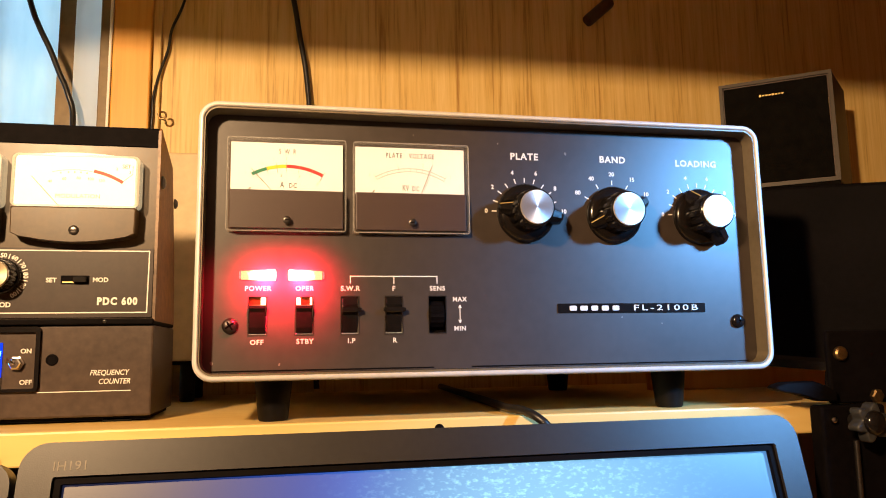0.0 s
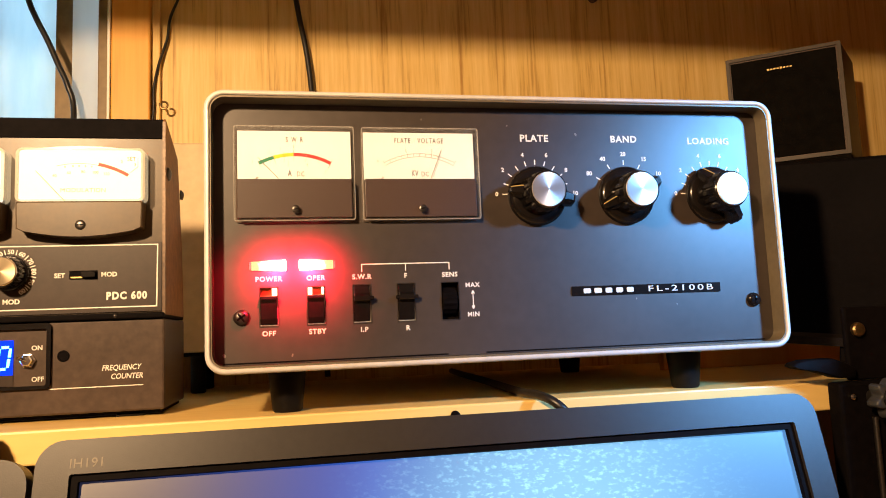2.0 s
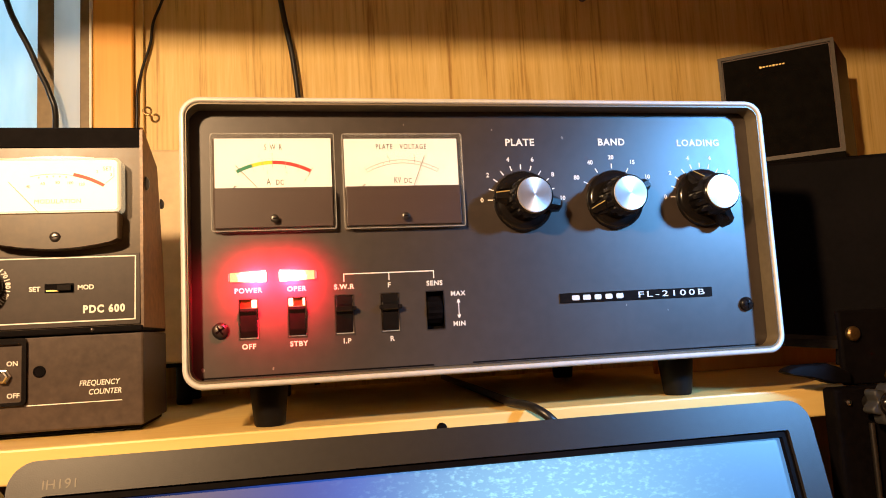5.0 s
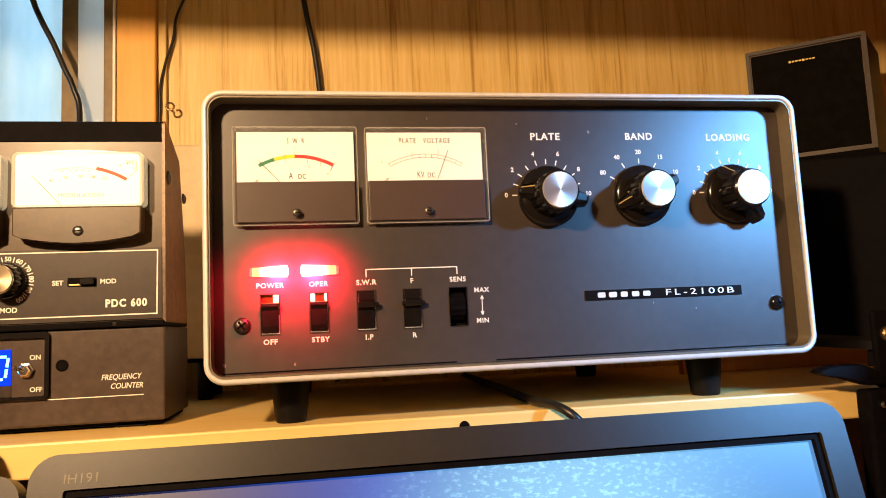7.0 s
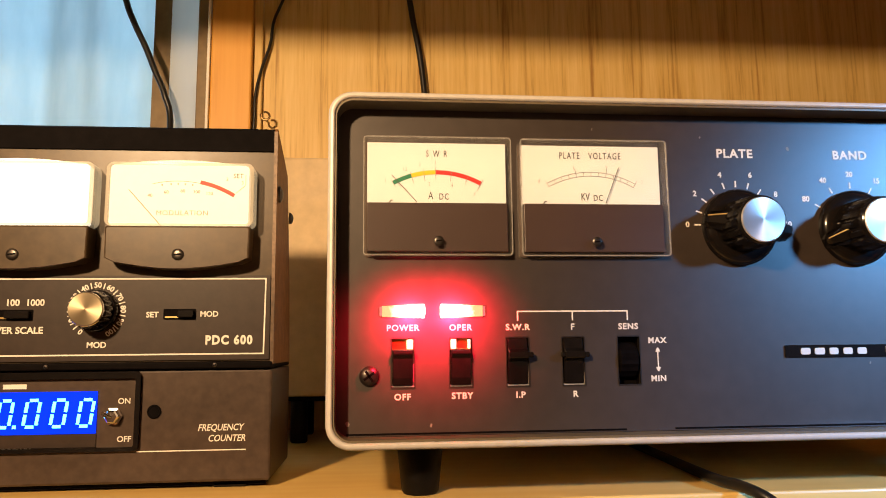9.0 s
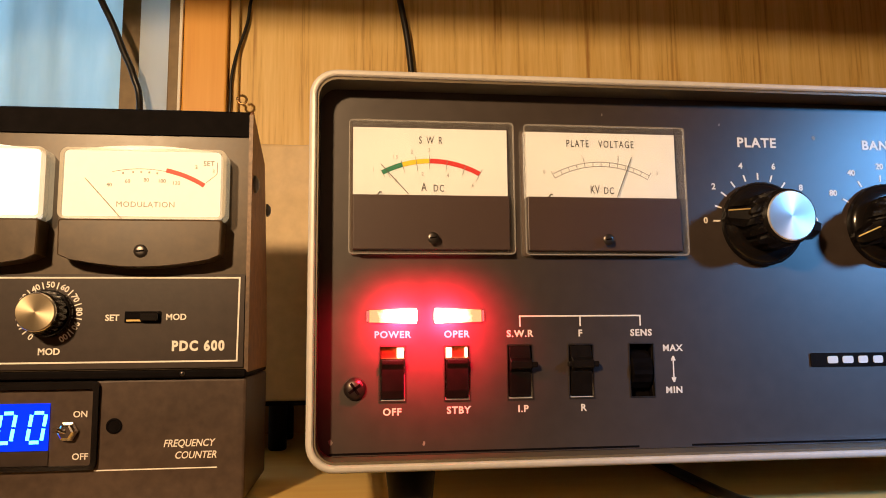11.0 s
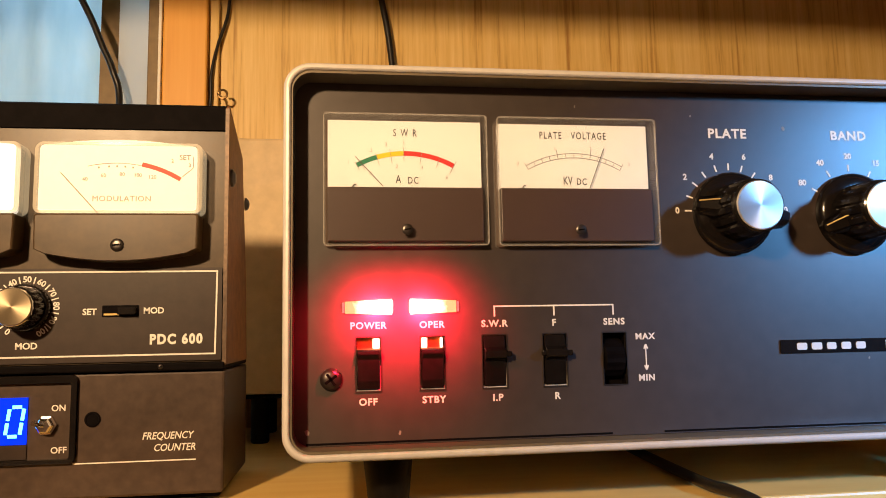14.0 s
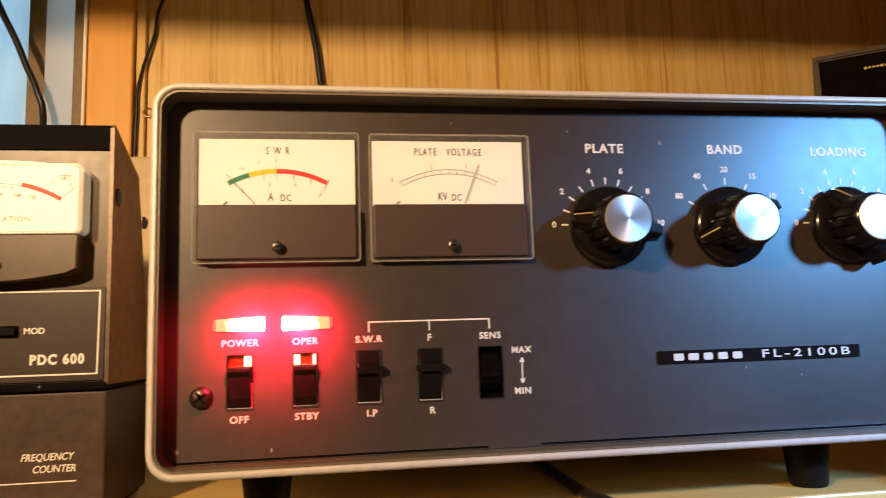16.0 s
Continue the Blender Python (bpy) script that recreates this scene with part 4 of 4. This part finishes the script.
def dome_meter(x, dial, bright):
    """A meter with bowed top and bottom, a clear case and a dark lower skirt."""
    x0, x1, z0, z1, split = x - 0.0335, x + 0.0335, 0.1062, 0.1538, 0.1236
    top, front = PY - 0.0001, PY - 0.0100
    back_part = part("meter", prism(outline(x0 + 0.0012, x1 - 0.0012, z0 + 0.0012, z1 - 0.0012, 0.0020, 4, 0.0030), PY - 0.0040, top), M_MATT, pm, "bow-topped meter lit from inside" if bright else "bow-topped modulation meter")
    pts = [p for p in outline(x0 + 0.0010, x1 - 0.0010, split + 0.0002, z1 - 0.0006, 0.0018, 4, 0.0) if True]
    pts = [(px, pz + (0.0028 * math.cos((px - x) / 0.0335 * math.pi / 2) if pz > 0.148 else 0)) for px, pz in pts]
    fine = []
    for a, b in zip(pts, pts[1:] + pts[:1]):
        fine.append(a)
        if abs(a[0] - b[0]) > 0.02 and a[1] > 0.148:
            for i in range(1, 12):
                px = a[0] + (b[0] - a[0]) * i / 12
                fine.append((px, z1 - 0.0006 + 0.0028 * math.cos((px - x) / 0.0335 * math.pi / 2)))
    card = part("dial", prism(fine, PY - 0.0094, PY - 0.0042), dial, back_part, "cream meter dial glowing from within")
    case = part("clear_cover", ring_solid(outline(x0 - 0.0008, x1 + 0.0014, split + 0.0001, z1 + 0.0006, 0.0030, 5), outline(x0 + 0.0006, x1 - 0.0006, split + 0.0012, z1 - 0.0005, 0.0018, 5), front, PY - 0.0004), M_WARMWALL, back_part, "clear meter case with a painted-in glow")
    for v in case.data.vertices:
        if v.co.z > 0.148:
            v.co.z += 0.0030 * math.cos((v.co.x - x) / 0.0335 * math.pi / 2)
    skirt = bmesh.new()
    pts = []
    n = 16
    for i in range(n + 1):
        px = x0 + 0.0002 + (x1 - x0 - 0.0004) * i / n
        pts.append((px, z0 + 0.0010 - 0.0042 * math.cos((px - x) / 0.0335 * math.pi / 2) + (0.0012 if i in (0, n) else 0)))
    pts += [(x1 + 0.0002, split - 0.0006), (x1 - 0.0006, split), (x0 + 0.0006, split), (x0 - 0.0002, split - 0.0006)]
    prism(pts, front - 0.0008, PY - 0.0005, skirt, inset=0.0008)
    part("skirt", skirt, M_SKIRT, back_part, "satin black lower skirt")
    screw_head(x + 0.0005, front - 0.0009, 0.1098, 0.0028, M_STEEL, back_part, "line", "", 5, 0.0008)
    y = PY - 0.0095
    if bright:
        return back_part
    # scale of the modulation meter: it rises to the middle and falls to the end of the red band
    mx, mz, mr = -0.0765, 0.0963, 0.0504
    part("scale_band", stroke(arc(mx, mz, mr - 0.0004, 78, 58), 0.0019, y), M_PINK, back_part)
    marks = stroke(arc(mx, mz, mr - 0.0010, 104, 78), 0.00022, y)
    for a in (99, 94, 90, 86, 82):
        stroke([(mx + math.cos(radians(a)) * (mr - 0.0020), mz + math.sin(radians(a)) * (mr - 0.0020)), (mx + math.cos(radians(a)) * (mr - 0.0028), mz + math.sin(radians(a)) * (mr - 0.0028))], 0.0007, y, marks)
    part("scale_marks", marks, M_DIALFAINT, back_part)
    for text, px, pz, tone in (("40", -0.0895, 0.1385, M_DIALFAINT), ("60", -0.0820, 0.1402, M_DIALFAINT), ("80", -0.0743, 0.1408, M_DIALFAINT), ("100", -0.0678, 0.1404, M_DIALGREY), ("120", -0.0618, 0.1396, M_DIALFAINT), ("2", -0.0535, 0.1468, M_DIALFAINT), ("3", -0.0462, 0.1450, M_DIALGREY)):
        lettering(text, px, y, pz, 0.0016, tone, back_part)
    lettering("SET", -0.0482, y, 0.1484, 0.0022, M_DIALGREY, back_part)
    part("set_line", stroke([(-0.0492, 0.1400), (-0.0447, 0.1438), (-0.0447, 0.1490)], 0.0002, y), M_DIALGREY, back_part)
    lettering("MODULATION", -0.0742, y, 0.1300, 0.0024, M_DIALFAINT, back_part, space=1.1)
    part("needle", stroke([(-0.0836, split), (-0.0992, 0.1412)], 0.00035, y - 0.0008), M_DIALGREY, back_part, "thin needle at rest")
    return back_part


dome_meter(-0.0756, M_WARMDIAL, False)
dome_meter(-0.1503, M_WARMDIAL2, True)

# controls of the plate
KX, KZ = -0.1142, 0.0840
kb = part("knob", lathe([(0.0102, 0.0002), (0.0103, 0.0030), (0.0096, 0.0042)], 40, centre=(KX, fy, KZ)), M_BLACK, pm, "black knob with a bright metal cap", True)
part("grip", lathe([(0.0092, 0.0040), (0.0086, 0.0120), (0.0081, 0.0124)], 72, centre=(KX, fy, KZ), flutes=18, depth=0.05), M_BLACK, kb, "glossy fluted grip", True)
part("cap_rim", lathe([(0.0081, 0.0122), (0.0081, 0.0134), (0.0079, 0.0136)], 48, centre=(KX, fy, KZ)), M_CHROME, kb, "", True)
kc = part("cap", lathe([(0.0078, 0.0128), (0.0078, 0.0140), (0.0075, 0.0143), (0.0005, 0.0144)], 48, centre=(KX, fy, KZ)), M_CAPDULL, kb, "spun metal cap", True)
recentre(kc, KX, 0, KZ)
ticks = bmesh.new()
for i in range(21):
    a = radians(235 - 290 * i / 20)
    if i % 2:
        stroke([(KX + 0.0106 * math.cos(a), KZ + 0.0106 * math.sin(a)), (KX + 0.0136 * math.cos(a), KZ + 0.0136 * math.sin(a))], 0.0005, fy, ticks)
part("dial_marks", ticks, M_INK, pm)
for i in range(11):
    a = 235 - 29 * i
    lettering(str(i * 10), KX + 0.0121 * math.cos(radians(a)), fy, KZ + 0.0121 * math.sin(radians(a)), 0.0025, M_INK, pm, turn=a - 90, bold=0.03)
for x0, x1, s in ((-0.0832, -0.0680, 1), (-0.1620, -0.1430, 1)):
    slot = part("slide_switch", ring_solid(outline(x0, x1, 0.0796, 0.0846, 0.0003, 1), outline(x0 + 0.0006, x1 - 0.0006, 0.0802, 0.0840, 0.0002, 1), fy - 0.0004, fy - 0.00002), M_MATT, pm, "small black slide switch")
    part("slot_floor", box(x0 + 0.0006, x1 - 0.0006, fy - 0.0002, fy - 0.00001, 0.0802, 0.0840), M_MATT, slot)
    part("slot_strip", box(x0 + 0.0008, x0 + 0.0070, fy - 0.0005, fy - 0.0002, 0.0803, 0.0811), M_BRASS, slot)
    part("slider", box(x0 + 0.0070, x1 - 0.0008, fy - 0.0032, fy - 0.0003, 0.0804, 0.0838, 0.0004), M_BLACK, slot)
for word, x, z, size in (("SET", -0.0884, 0.0818, 0.0026), ("MOD", -0.0618, 0.0820, 0.0026), ("MOD", -0.1135, 0.0676, 0.0027), ("10", -0.1622, 0.0878, 0.0030), ("100", -0.1526, 0.0878, 0.0030), ("1000", -0.1424, 0.0878, 0.0030), ("POWER SCALE", -0.1527, 0.0747, 0.0031)):
    lettering(word, x, fy, z, size, M_INK, pm, bold=0.035, stretch=1.0)
lettering("PDC 600", -0.0522, fy, 0.0694, 0.0041, M_INK, pm, bold=0.065, stretch=0.86, space=1.22)

# the counter below
part("counter_case", box(PX0 + 0.0005, PX1 - 0.0004, PY - 0.0006, PB + 0.001, 0.0034, 0.0556, 0.0012), M_CASE, pm, "satin black counter case")
part("base_plate", box(PX0 + 0.004, PX1 - 0.003, PY + 0.004, PB - 0.003, 0.0012, 0.0033), M_MATT, pm, "dark base plate")
for x in (PX0 + 0.02, PX1 - 0.02):
    for y in (PY + 0.012, PB - 0.012):
        part("rubber_foot", box(x - 0.008, x + 0.008, y - 0.008, y + 0.008, 0.0001, 0.0030, 0.0008), M_RUBBER, pm)
cy = PY - 0.0007
bezel = part("display_bezel", ring_solid(outline(-0.2075, -0.0920, 0.0186, 0.0552, 0.0022, 4), outline(-0.2055, -0.0942, 0.0204, 0.0520, 0.0012, 4), cy - 0.0022, cy), M_BLACK, pm, "black display bezel")
part("display_window", box(-0.1950, -0.1118, cy - 0.0008, cy - 0.0001, 0.0268, 0.0462), M_DISPLAY, bezel, "dark blue display window")
part("display_plate", box(-0.2055, -0.1116, cy - 0.0005, cy - 0.0002, 0.0206, 0.0266), M_PLATE, bezel)


def digit(x, z):
    """A slanted seven-segment nought: its six lit bars, and the unlit middle left out."""
    dx, w, h = 0.0016, 0.0057, 0.0121
    bm = bmesh.new()
    for a, b in (((0.0010, h), (w - 0.0010, h)), ((0.0010, 0), (w - 0.0010, 0)), ((0, 0.0008), (0, h / 2 - 0.0005)), ((0, h / 2 + 0.0005), (0, h - 0.0008)),
                 ((w, 0.0008), (w, h / 2 - 0.0005)), ((w, h / 2 + 0.0005), (w, h - 0.0008))):
        stroke([(x + a[0] + dx * a[1] / h, z + a[1]), (x + b[0] + dx * b[1] / h, z + b[1])], 0.0014, cy - 0.0008, bm)
    part("digit", bm, M_LED, bezel, "glowing blue digit nought")


for x in (-0.1202, -0.1322, -0.1443, -0.1563, -0.1684):
    digit(x, 0.0303)
part("decimal_point", box(-0.1489, -0.1474, cy - 0.0010, cy - 0.0008, 0.0296, 0.0311), M_LED, bezel)
lettering("FREQUENCY", -0.1495, cy, 0.0213, 0.0024, M_INK, pm)
bm = stroke([(-0.1545, 0.0487), (-0.1440, 0.0487)], 0.0022, cy)
part("brand_bar", bm, M_INK, pm)
lettering("ON", -0.0996, cy, 0.0413, 0.0026, M_INK, pm, bold=0.02)
lettering("OFF", -0.0990, cy, 0.0238, 0.0026, M_INK, pm, bold=0.02)
toggle = part("toggle_switch", lathe([(0.0044, 0), (0.0043, 0.0014), (0.0034, 0.0016), (0.0033, 0.0040), (0.0026, 0.0046)], 6, centre=(-0.1040, cy, 0.0345)), M_CHROME, pm, "chrome toggle switch")
part("lever", tube([(-0.1040, cy - 0.0040, 0.0345), (-0.1050, cy - 0.0068, 0.0354), (-0.1062, cy - 0.0092, 0.0364)], 0.0009, 10, 4, taper=lambda t: 0.8 + 0.6 * t), M_CHROME, toggle, "", True)
part("sensor_hole", lathe([(0.0033, 0), (0.0033, 0.0003), (0.0026, 0.0004), (0.0024, 0.0001)], 24, centre=(-0.0858, cy, 0.0362)), M_MATT, pm, "round dark hole", True)
lettering("FREQUENCY", -0.0550, cy, 0.0283, 0.0030, M_INK, pm, shear=0.22, bold=0.015, stretch=0.86)
lettering("COUNTER", -0.0520, cy, 0.0233, 0.0030, M_INK, pm, shear=0.22, bold=0.015, stretch=0.86)
part("underline", stroke([(-0.0932, 0.0180), (-0.0430, 0.0180)], 0.0005, cy), M_INK, pm)

# ---- beige box behind, between the power meter and the amplifier ----
case = thing("equipment_case", (0, 0, 0), "beige equipment case on rubber feet behind the power meter", "case")
part("shell", box(-0.110, -0.0050, 0.200, 0.282, 0.0325, 0.2020, 0.002), M_BEIGE, case, "beige painted shell")
part("base_rail", box(-0.109, -0.0060, 0.201, 0.281, 0.0295, 0.0324, 0.0008), M_MATT, case)
for x in (-0.100, -0.035):
    for y in (0.214, 0.268):
        part("rubber_foot", lathe_up(x, y, 0.0001, 0.0294, 0.006), M_RUBBER, case, "", True)

# ---- cables ----
def cable(points, radius, label):
    return tagged(part("cable", tube(points, radius), M_CABLE, None, "", True), label, "cable")


cable([(-0.222, 0.292, 0.46), (-0.196, 0.292, 0.368), (-0.187, 0.292, 0.343), (-0.176, 0.292, 0.320), (-0.167, 0.292, 0.298), (-0.159, 0.292, 0.279), (-0.153, 0.291, 0.249), (-0.151, 0.260, 0.150), (-0.150, 0.220, 0.060), (-0.150, 0.200, 0.0038)], 0.0026, "thick black cable hanging past the curtain")
cable([(-0.040, 0.296, 0.46), (-0.059, 0.296, 0.381), (-0.070, 0.296, 0.350), (-0.073, 0.296, 0.328), (-0.080, 0.2935, 0.302), (-0.084, 0.291, 0.277), (-0.0845, 0.291, 0.252), (-0.090, 0.291, 0.180), (-0.125, 0.286, 0.060), (-0.130, 0.260, 0.003)], 0.0013, "thin black wire hanging on the wall")
cable([(0.030, 0.294, 0.46), (0.045, 0.293, 0.388), (0.051, 0.293, 0.352), (0.057, 0.293, 0.318), (0.061, 0.293, 0.280), (0.063, 0.290, 0.230), (0.064, 0.286, 0.120), (0.070, 0.282, 0.004)], 0.0027, "black cable hanging behind the amplifier")
cable([(0.187, 0.285, 0.0032), (0.184, 0.220, 0.0032), (0.181, 0.130, 0.0032), (0.1765, 0.050, 0.0032), (0.1757, 0.016, 0.0030), (0.1785, 0.002, 0.0030), (0.1825, -0.0080, 0.0012), (0.1870, -0.0130, -0.0024), (0.1915, -0.0140, -0.0075), (0.1925, -0.0140, -0.0110)], 0.0026, "black cable running over the shelf edge")

# wire hook on the wall
eye = [(-0.0738 - 0.0034 * math.cos(radians(w)), 0.2834, 0.2592 - 0.0034 * math.sin(radians(w))) for w in range(-20, 330, 35)]
hook = tube([(-0.0800, 0.2990, 0.2640), (-0.0788, 0.2900, 0.2622)] + eye, 0.0009, 8, 4)
tagged(part("hook", hook, M_DULLBRASS, None, "", True), "small bent wire hook screwed into the wall", "hook")
# dark clip near the top of the wall
clip = thing("wall_clip", (0.371, 0.2945, 0.401), "dark brown peg fixed to the wall", "clip")
bm = lathe([(0.0060, -0.018), (0.0066, -0.016), (0.0066, 0.018), (0.0054, 0.020)], 20)
bmesh.ops.rotate(bm, cent=(0, 0, 0), matrix=Matrix.Rotation(radians(90), 3, "Z") @ Matrix.Rotation(radians(0), 3, "X"), verts=bm.verts)
bmesh.ops.rotate(bm, cent=(0, 0, 0), matrix=Matrix.Rotation(radians(-42), 3, "Y"), verts=bm.verts)
part("peg", bm, M_WALNUT, clip, "", True)
part("stem", box(-0.004, 0.004, 0.0, 0.0052, -0.004, 0.004, 0.001), M_WALNUT, clip)

# ---- small loudspeaker ----
spk = thing("loudspeaker", (0.487, 0.258, 0.1962), "small walnut loudspeaker with black cloth front, on a block", "loudspeaker", turn=-36)
W, H, D = 0.1060, 0.1130, 0.075
part("cabinet", ring_solid(outline(0, W, 0, H, 0.0012, 2), outline(0.0045, W - 0.0045, 0.0045, H - 0.0045, 0.0005, 2), 0.0012, D), M_WALNUT, spk, "walnut veneer cabinet")
for v in spk.children[0].data.vertices:
    if v.co.y > D - 0.001 and v.co.x > W - 0.006:
        v.co.x += 0.016
part("rim", ring_solid(outline(0, W, 0, H, 0.0010, 2), outline(0.0034, W - 0.0034, 0.0034, H - 0.0034, 0.0005, 2), -0.0012, 0.0011), M_TRIM, spk, "pale brown front rim")
part("back", box(0.0046, W - 0.0046, D - 0.006, D - 0.001, 0.0046, H - 0.0046), M_WALNUT, spk)
part("cloth", box(0.0046, W - 0.0046, 0.0016, 0.0040, 0.0046, H - 0.0046), M_CLOTH, spk, "black speaker cloth")
for r in (0.0400, 0.0360, 0.0330):
    part("cone_ring", stroke(arc(W * 0.52, H * 0.50, r, 0, 359, 60), 0.0007, 0.0015, None, 0.0004), M_CLOTH, spk)
bm = bmesh.new()
for i in range(8):
    stroke([(0.0385 + i * 0.0030, H - 0.0168), (0.0405 + i * 0.0030, H - 0.0165)], 0.0021 if i in (0, 4) else 0.0014, 0.0015, bm, 0.0006)
part("badge", bm, M_GOLD, spk, "small gold badge")
block = part("block", box(0.0, W, -0.0010, D, 0.0, 0.1960, 0.001), M_CLOTH, None)
block.matrix_world = pose(0.487, 0.258, 0.0001, 0, 0, -36)
tagged(block, "dark wooden block under the loudspeaker", "block")

# ---- dark monitor at an angle, with its bracket ----
mon = thing("dark_monitor", (0.398, 0.1390, 0), "black switched-off monitor turned at an angle", "monitor", turn=-40)
mon.matrix_world = pose(0.398, 0.1600, 0.003, 0, 5, -48)
part("screen_case", box(0.0, 0.36, 0.0, 0.022, 0.0215, 0.1690, 0.003), M_MATT, mon, "matt black casing")
part("chin", sheet([(-0.003, 0.0215), (-0.003, 0.0280), (-0.0005, 0.0310), (-0.0005, 0.0215)], 0.0, 0.16), M_BLACK, mon, "glossy lower edge")
part("stand", box(0.085, 0.130, 0.002, 0.020, 0.0090, 0.0214, 0.001), M_MATT, mon)
arm = thing("clamp_bracket", (0.0, 0.0, 0.0), "black clamp bracket with metal bolts and star knob", "bracket")
part("plate", box(0.3755, 0.480, -0.0100, -0.0060, 0.0010, 0.0460, 0.0015), M_MATT, arm, "flat black bracket plate")
part("post", box(0.3615, 0.4070, -0.0170, -0.0060, -0.1500, 0.0008, 0.002), M_MATT, arm, "black clamp post")
part("rod", lathe_up(0.3815, -0.0200, -0.0900, -0.0200, 0.0016), M_STEEL, arm)
bm = prism([(0.3332, 0.0118), (0.3350, 0.0136), (0.3420, 0.0152), (0.3600, 0.0155), (0.3690, 0.0125), (0.3754, 0.0090), (0.3754, 0.0030), (0.3640, 0.0034), (0.3500, 0.0078), (0.3370, 0.0102)], -0.016, -0.0070, inset=0.0012)
part("lever", bm, M_MATT, arm, "black clamp lever", True)
for x, z in ((0.3832, 0.0318), (0.4068, 0.0052)):
    part("bolt", lathe([(0.0044, 0), (0.0044, 0.0022), (0.0034, 0.0032), (0.0010, 0.0034)], 6 if x > 0.4 else 20, centre=(x, -0.0101, z)), M_DULLBRASS, arm, "dull brassy bolt head")
part("pin", lathe([(0.0020, 0), (0.0018, 0.0020), (0.0008, 0.0026)], 14, centre=(0.3690, -0.0171, -0.0075)), M_CHROME, arm, "", True)
bm = bmesh.new()
star = [(0.0098 * (1 + 0.20 * math.cos(6 * w)) * math.cos(w + 0.3), 0.0098 * (1 + 0.20 * math.cos(6 * w)) * math.sin(w + 0.3)) for w in [2 * math.pi * i / 72 for i in range(72)]]
prism([(0.3830 + a, -0.0082 + b) for a, b in star], -0.0340, -0.0260, bm, inset=0.0012)
sk = part("star_knob", bm, M_KNOB, arm, "dark star knob", True)
part("knob_dome", lathe([(0.0070, 0.0), (0.0067, 0.0018), (0.0048, 0.0036), (0.0016, 0.0043)], 28, centre=(0.3830, -0.0342, -0.0082)), M_BLACK, sk, "glossy black dome", True)
part("stem", lathe([(0.0040, 0), (0.0040, 0.0089)], 16, centre=(0.3830, -0.0171, -0.0082)), M_STEEL, sk, "", True)


# ---- monitors below the shelf ----
def desk_monitor(x, y, z, width, height, label, tilt=15.5, mark=True):
    """A tilted-back monitor whose top left front corner is at (x, y, z)."""
    ob = tagged(new("monitor"), label, "monitor", "monitors under the shelf")
    ob.matrix_world = pose(x, y, z, -tilt, 0, 0)
    part("bezel", ring_solid(outline(0, width, -height, 0, 0.0125, 8), outline(0.0150, width - 0.0150, -height + 0.018, -0.0158, 0.0012, 8), 0.0, 0.012), M_BEZEL, ob, "satin grey plastic bezel", True)
    part("back_shell", prism(outline(0.004, width - 0.004, -height + 0.004, -0.012, 0.0120, 6), 0.0121, 0.028), M_MATT, ob, "black back shell")
    part("gasket", ring_solid(outline(0.0150, width - 0.0150, -height + 0.018, -0.0158, 0.0012, 3), outline(0.0185, width - 0.0185, -height + 0.0215, -0.0190, 0.0008, 3), 0.0020, 0.0100), M_MATT, ob)
    part("screen", box(0.0186, width - 0.0186, 0.0050, 0.0090, -height + 0.0216, -0.0191), M_SCREEN, ob, "dusty dark glossy screen with a painted blue reflection")
    if mark:
        lettering("IH191", 0.0225, 0.0, -0.0112, 0.0043, M_BEZELINK, ob, space=1.05)
    part("neck", box(width / 2 - 0.04, width / 2 + 0.04, 0.0282, 0.055, -height - 0.06, -height * 0.4, 0.004), M_MATT, ob)
    return ob


desk_monitor(-0.0745, -0.0300, -0.0020, 0.4065, 0.290, "grey-bezelled monitor below the shelf, tilted back")
desk_monitor(-0.4915, -0.0340, -0.0085, 0.4150, 0.290, "second grey monitor beside the first", mark=False)
setting("desk", box(-0.75, 0.95, -0.25, WALL_Y - 0.001, -0.385, -0.36, 0.002), M_SHELF, "wooden desk under the monitors", "desk")

# a stubby handle lying on the second monitor's top edge
handle = thing("tool_handle", (0, 0, 0), "orange-brown tool handle with a dark rounded end on the monitor", "handle")
part("grip", box(-0.1745, -0.1145, -0.0300, -0.0130, -0.0130, 0.0066, 0.0030), M_STRIP, handle, "orange-brown grip", True)
part("end_cap", box(-0.1143, -0.1029, -0.0305, -0.0125, -0.0133, 0.0072, 0.0045, segments=3), M_WALNUT, handle, "dark brown rounded end", True)
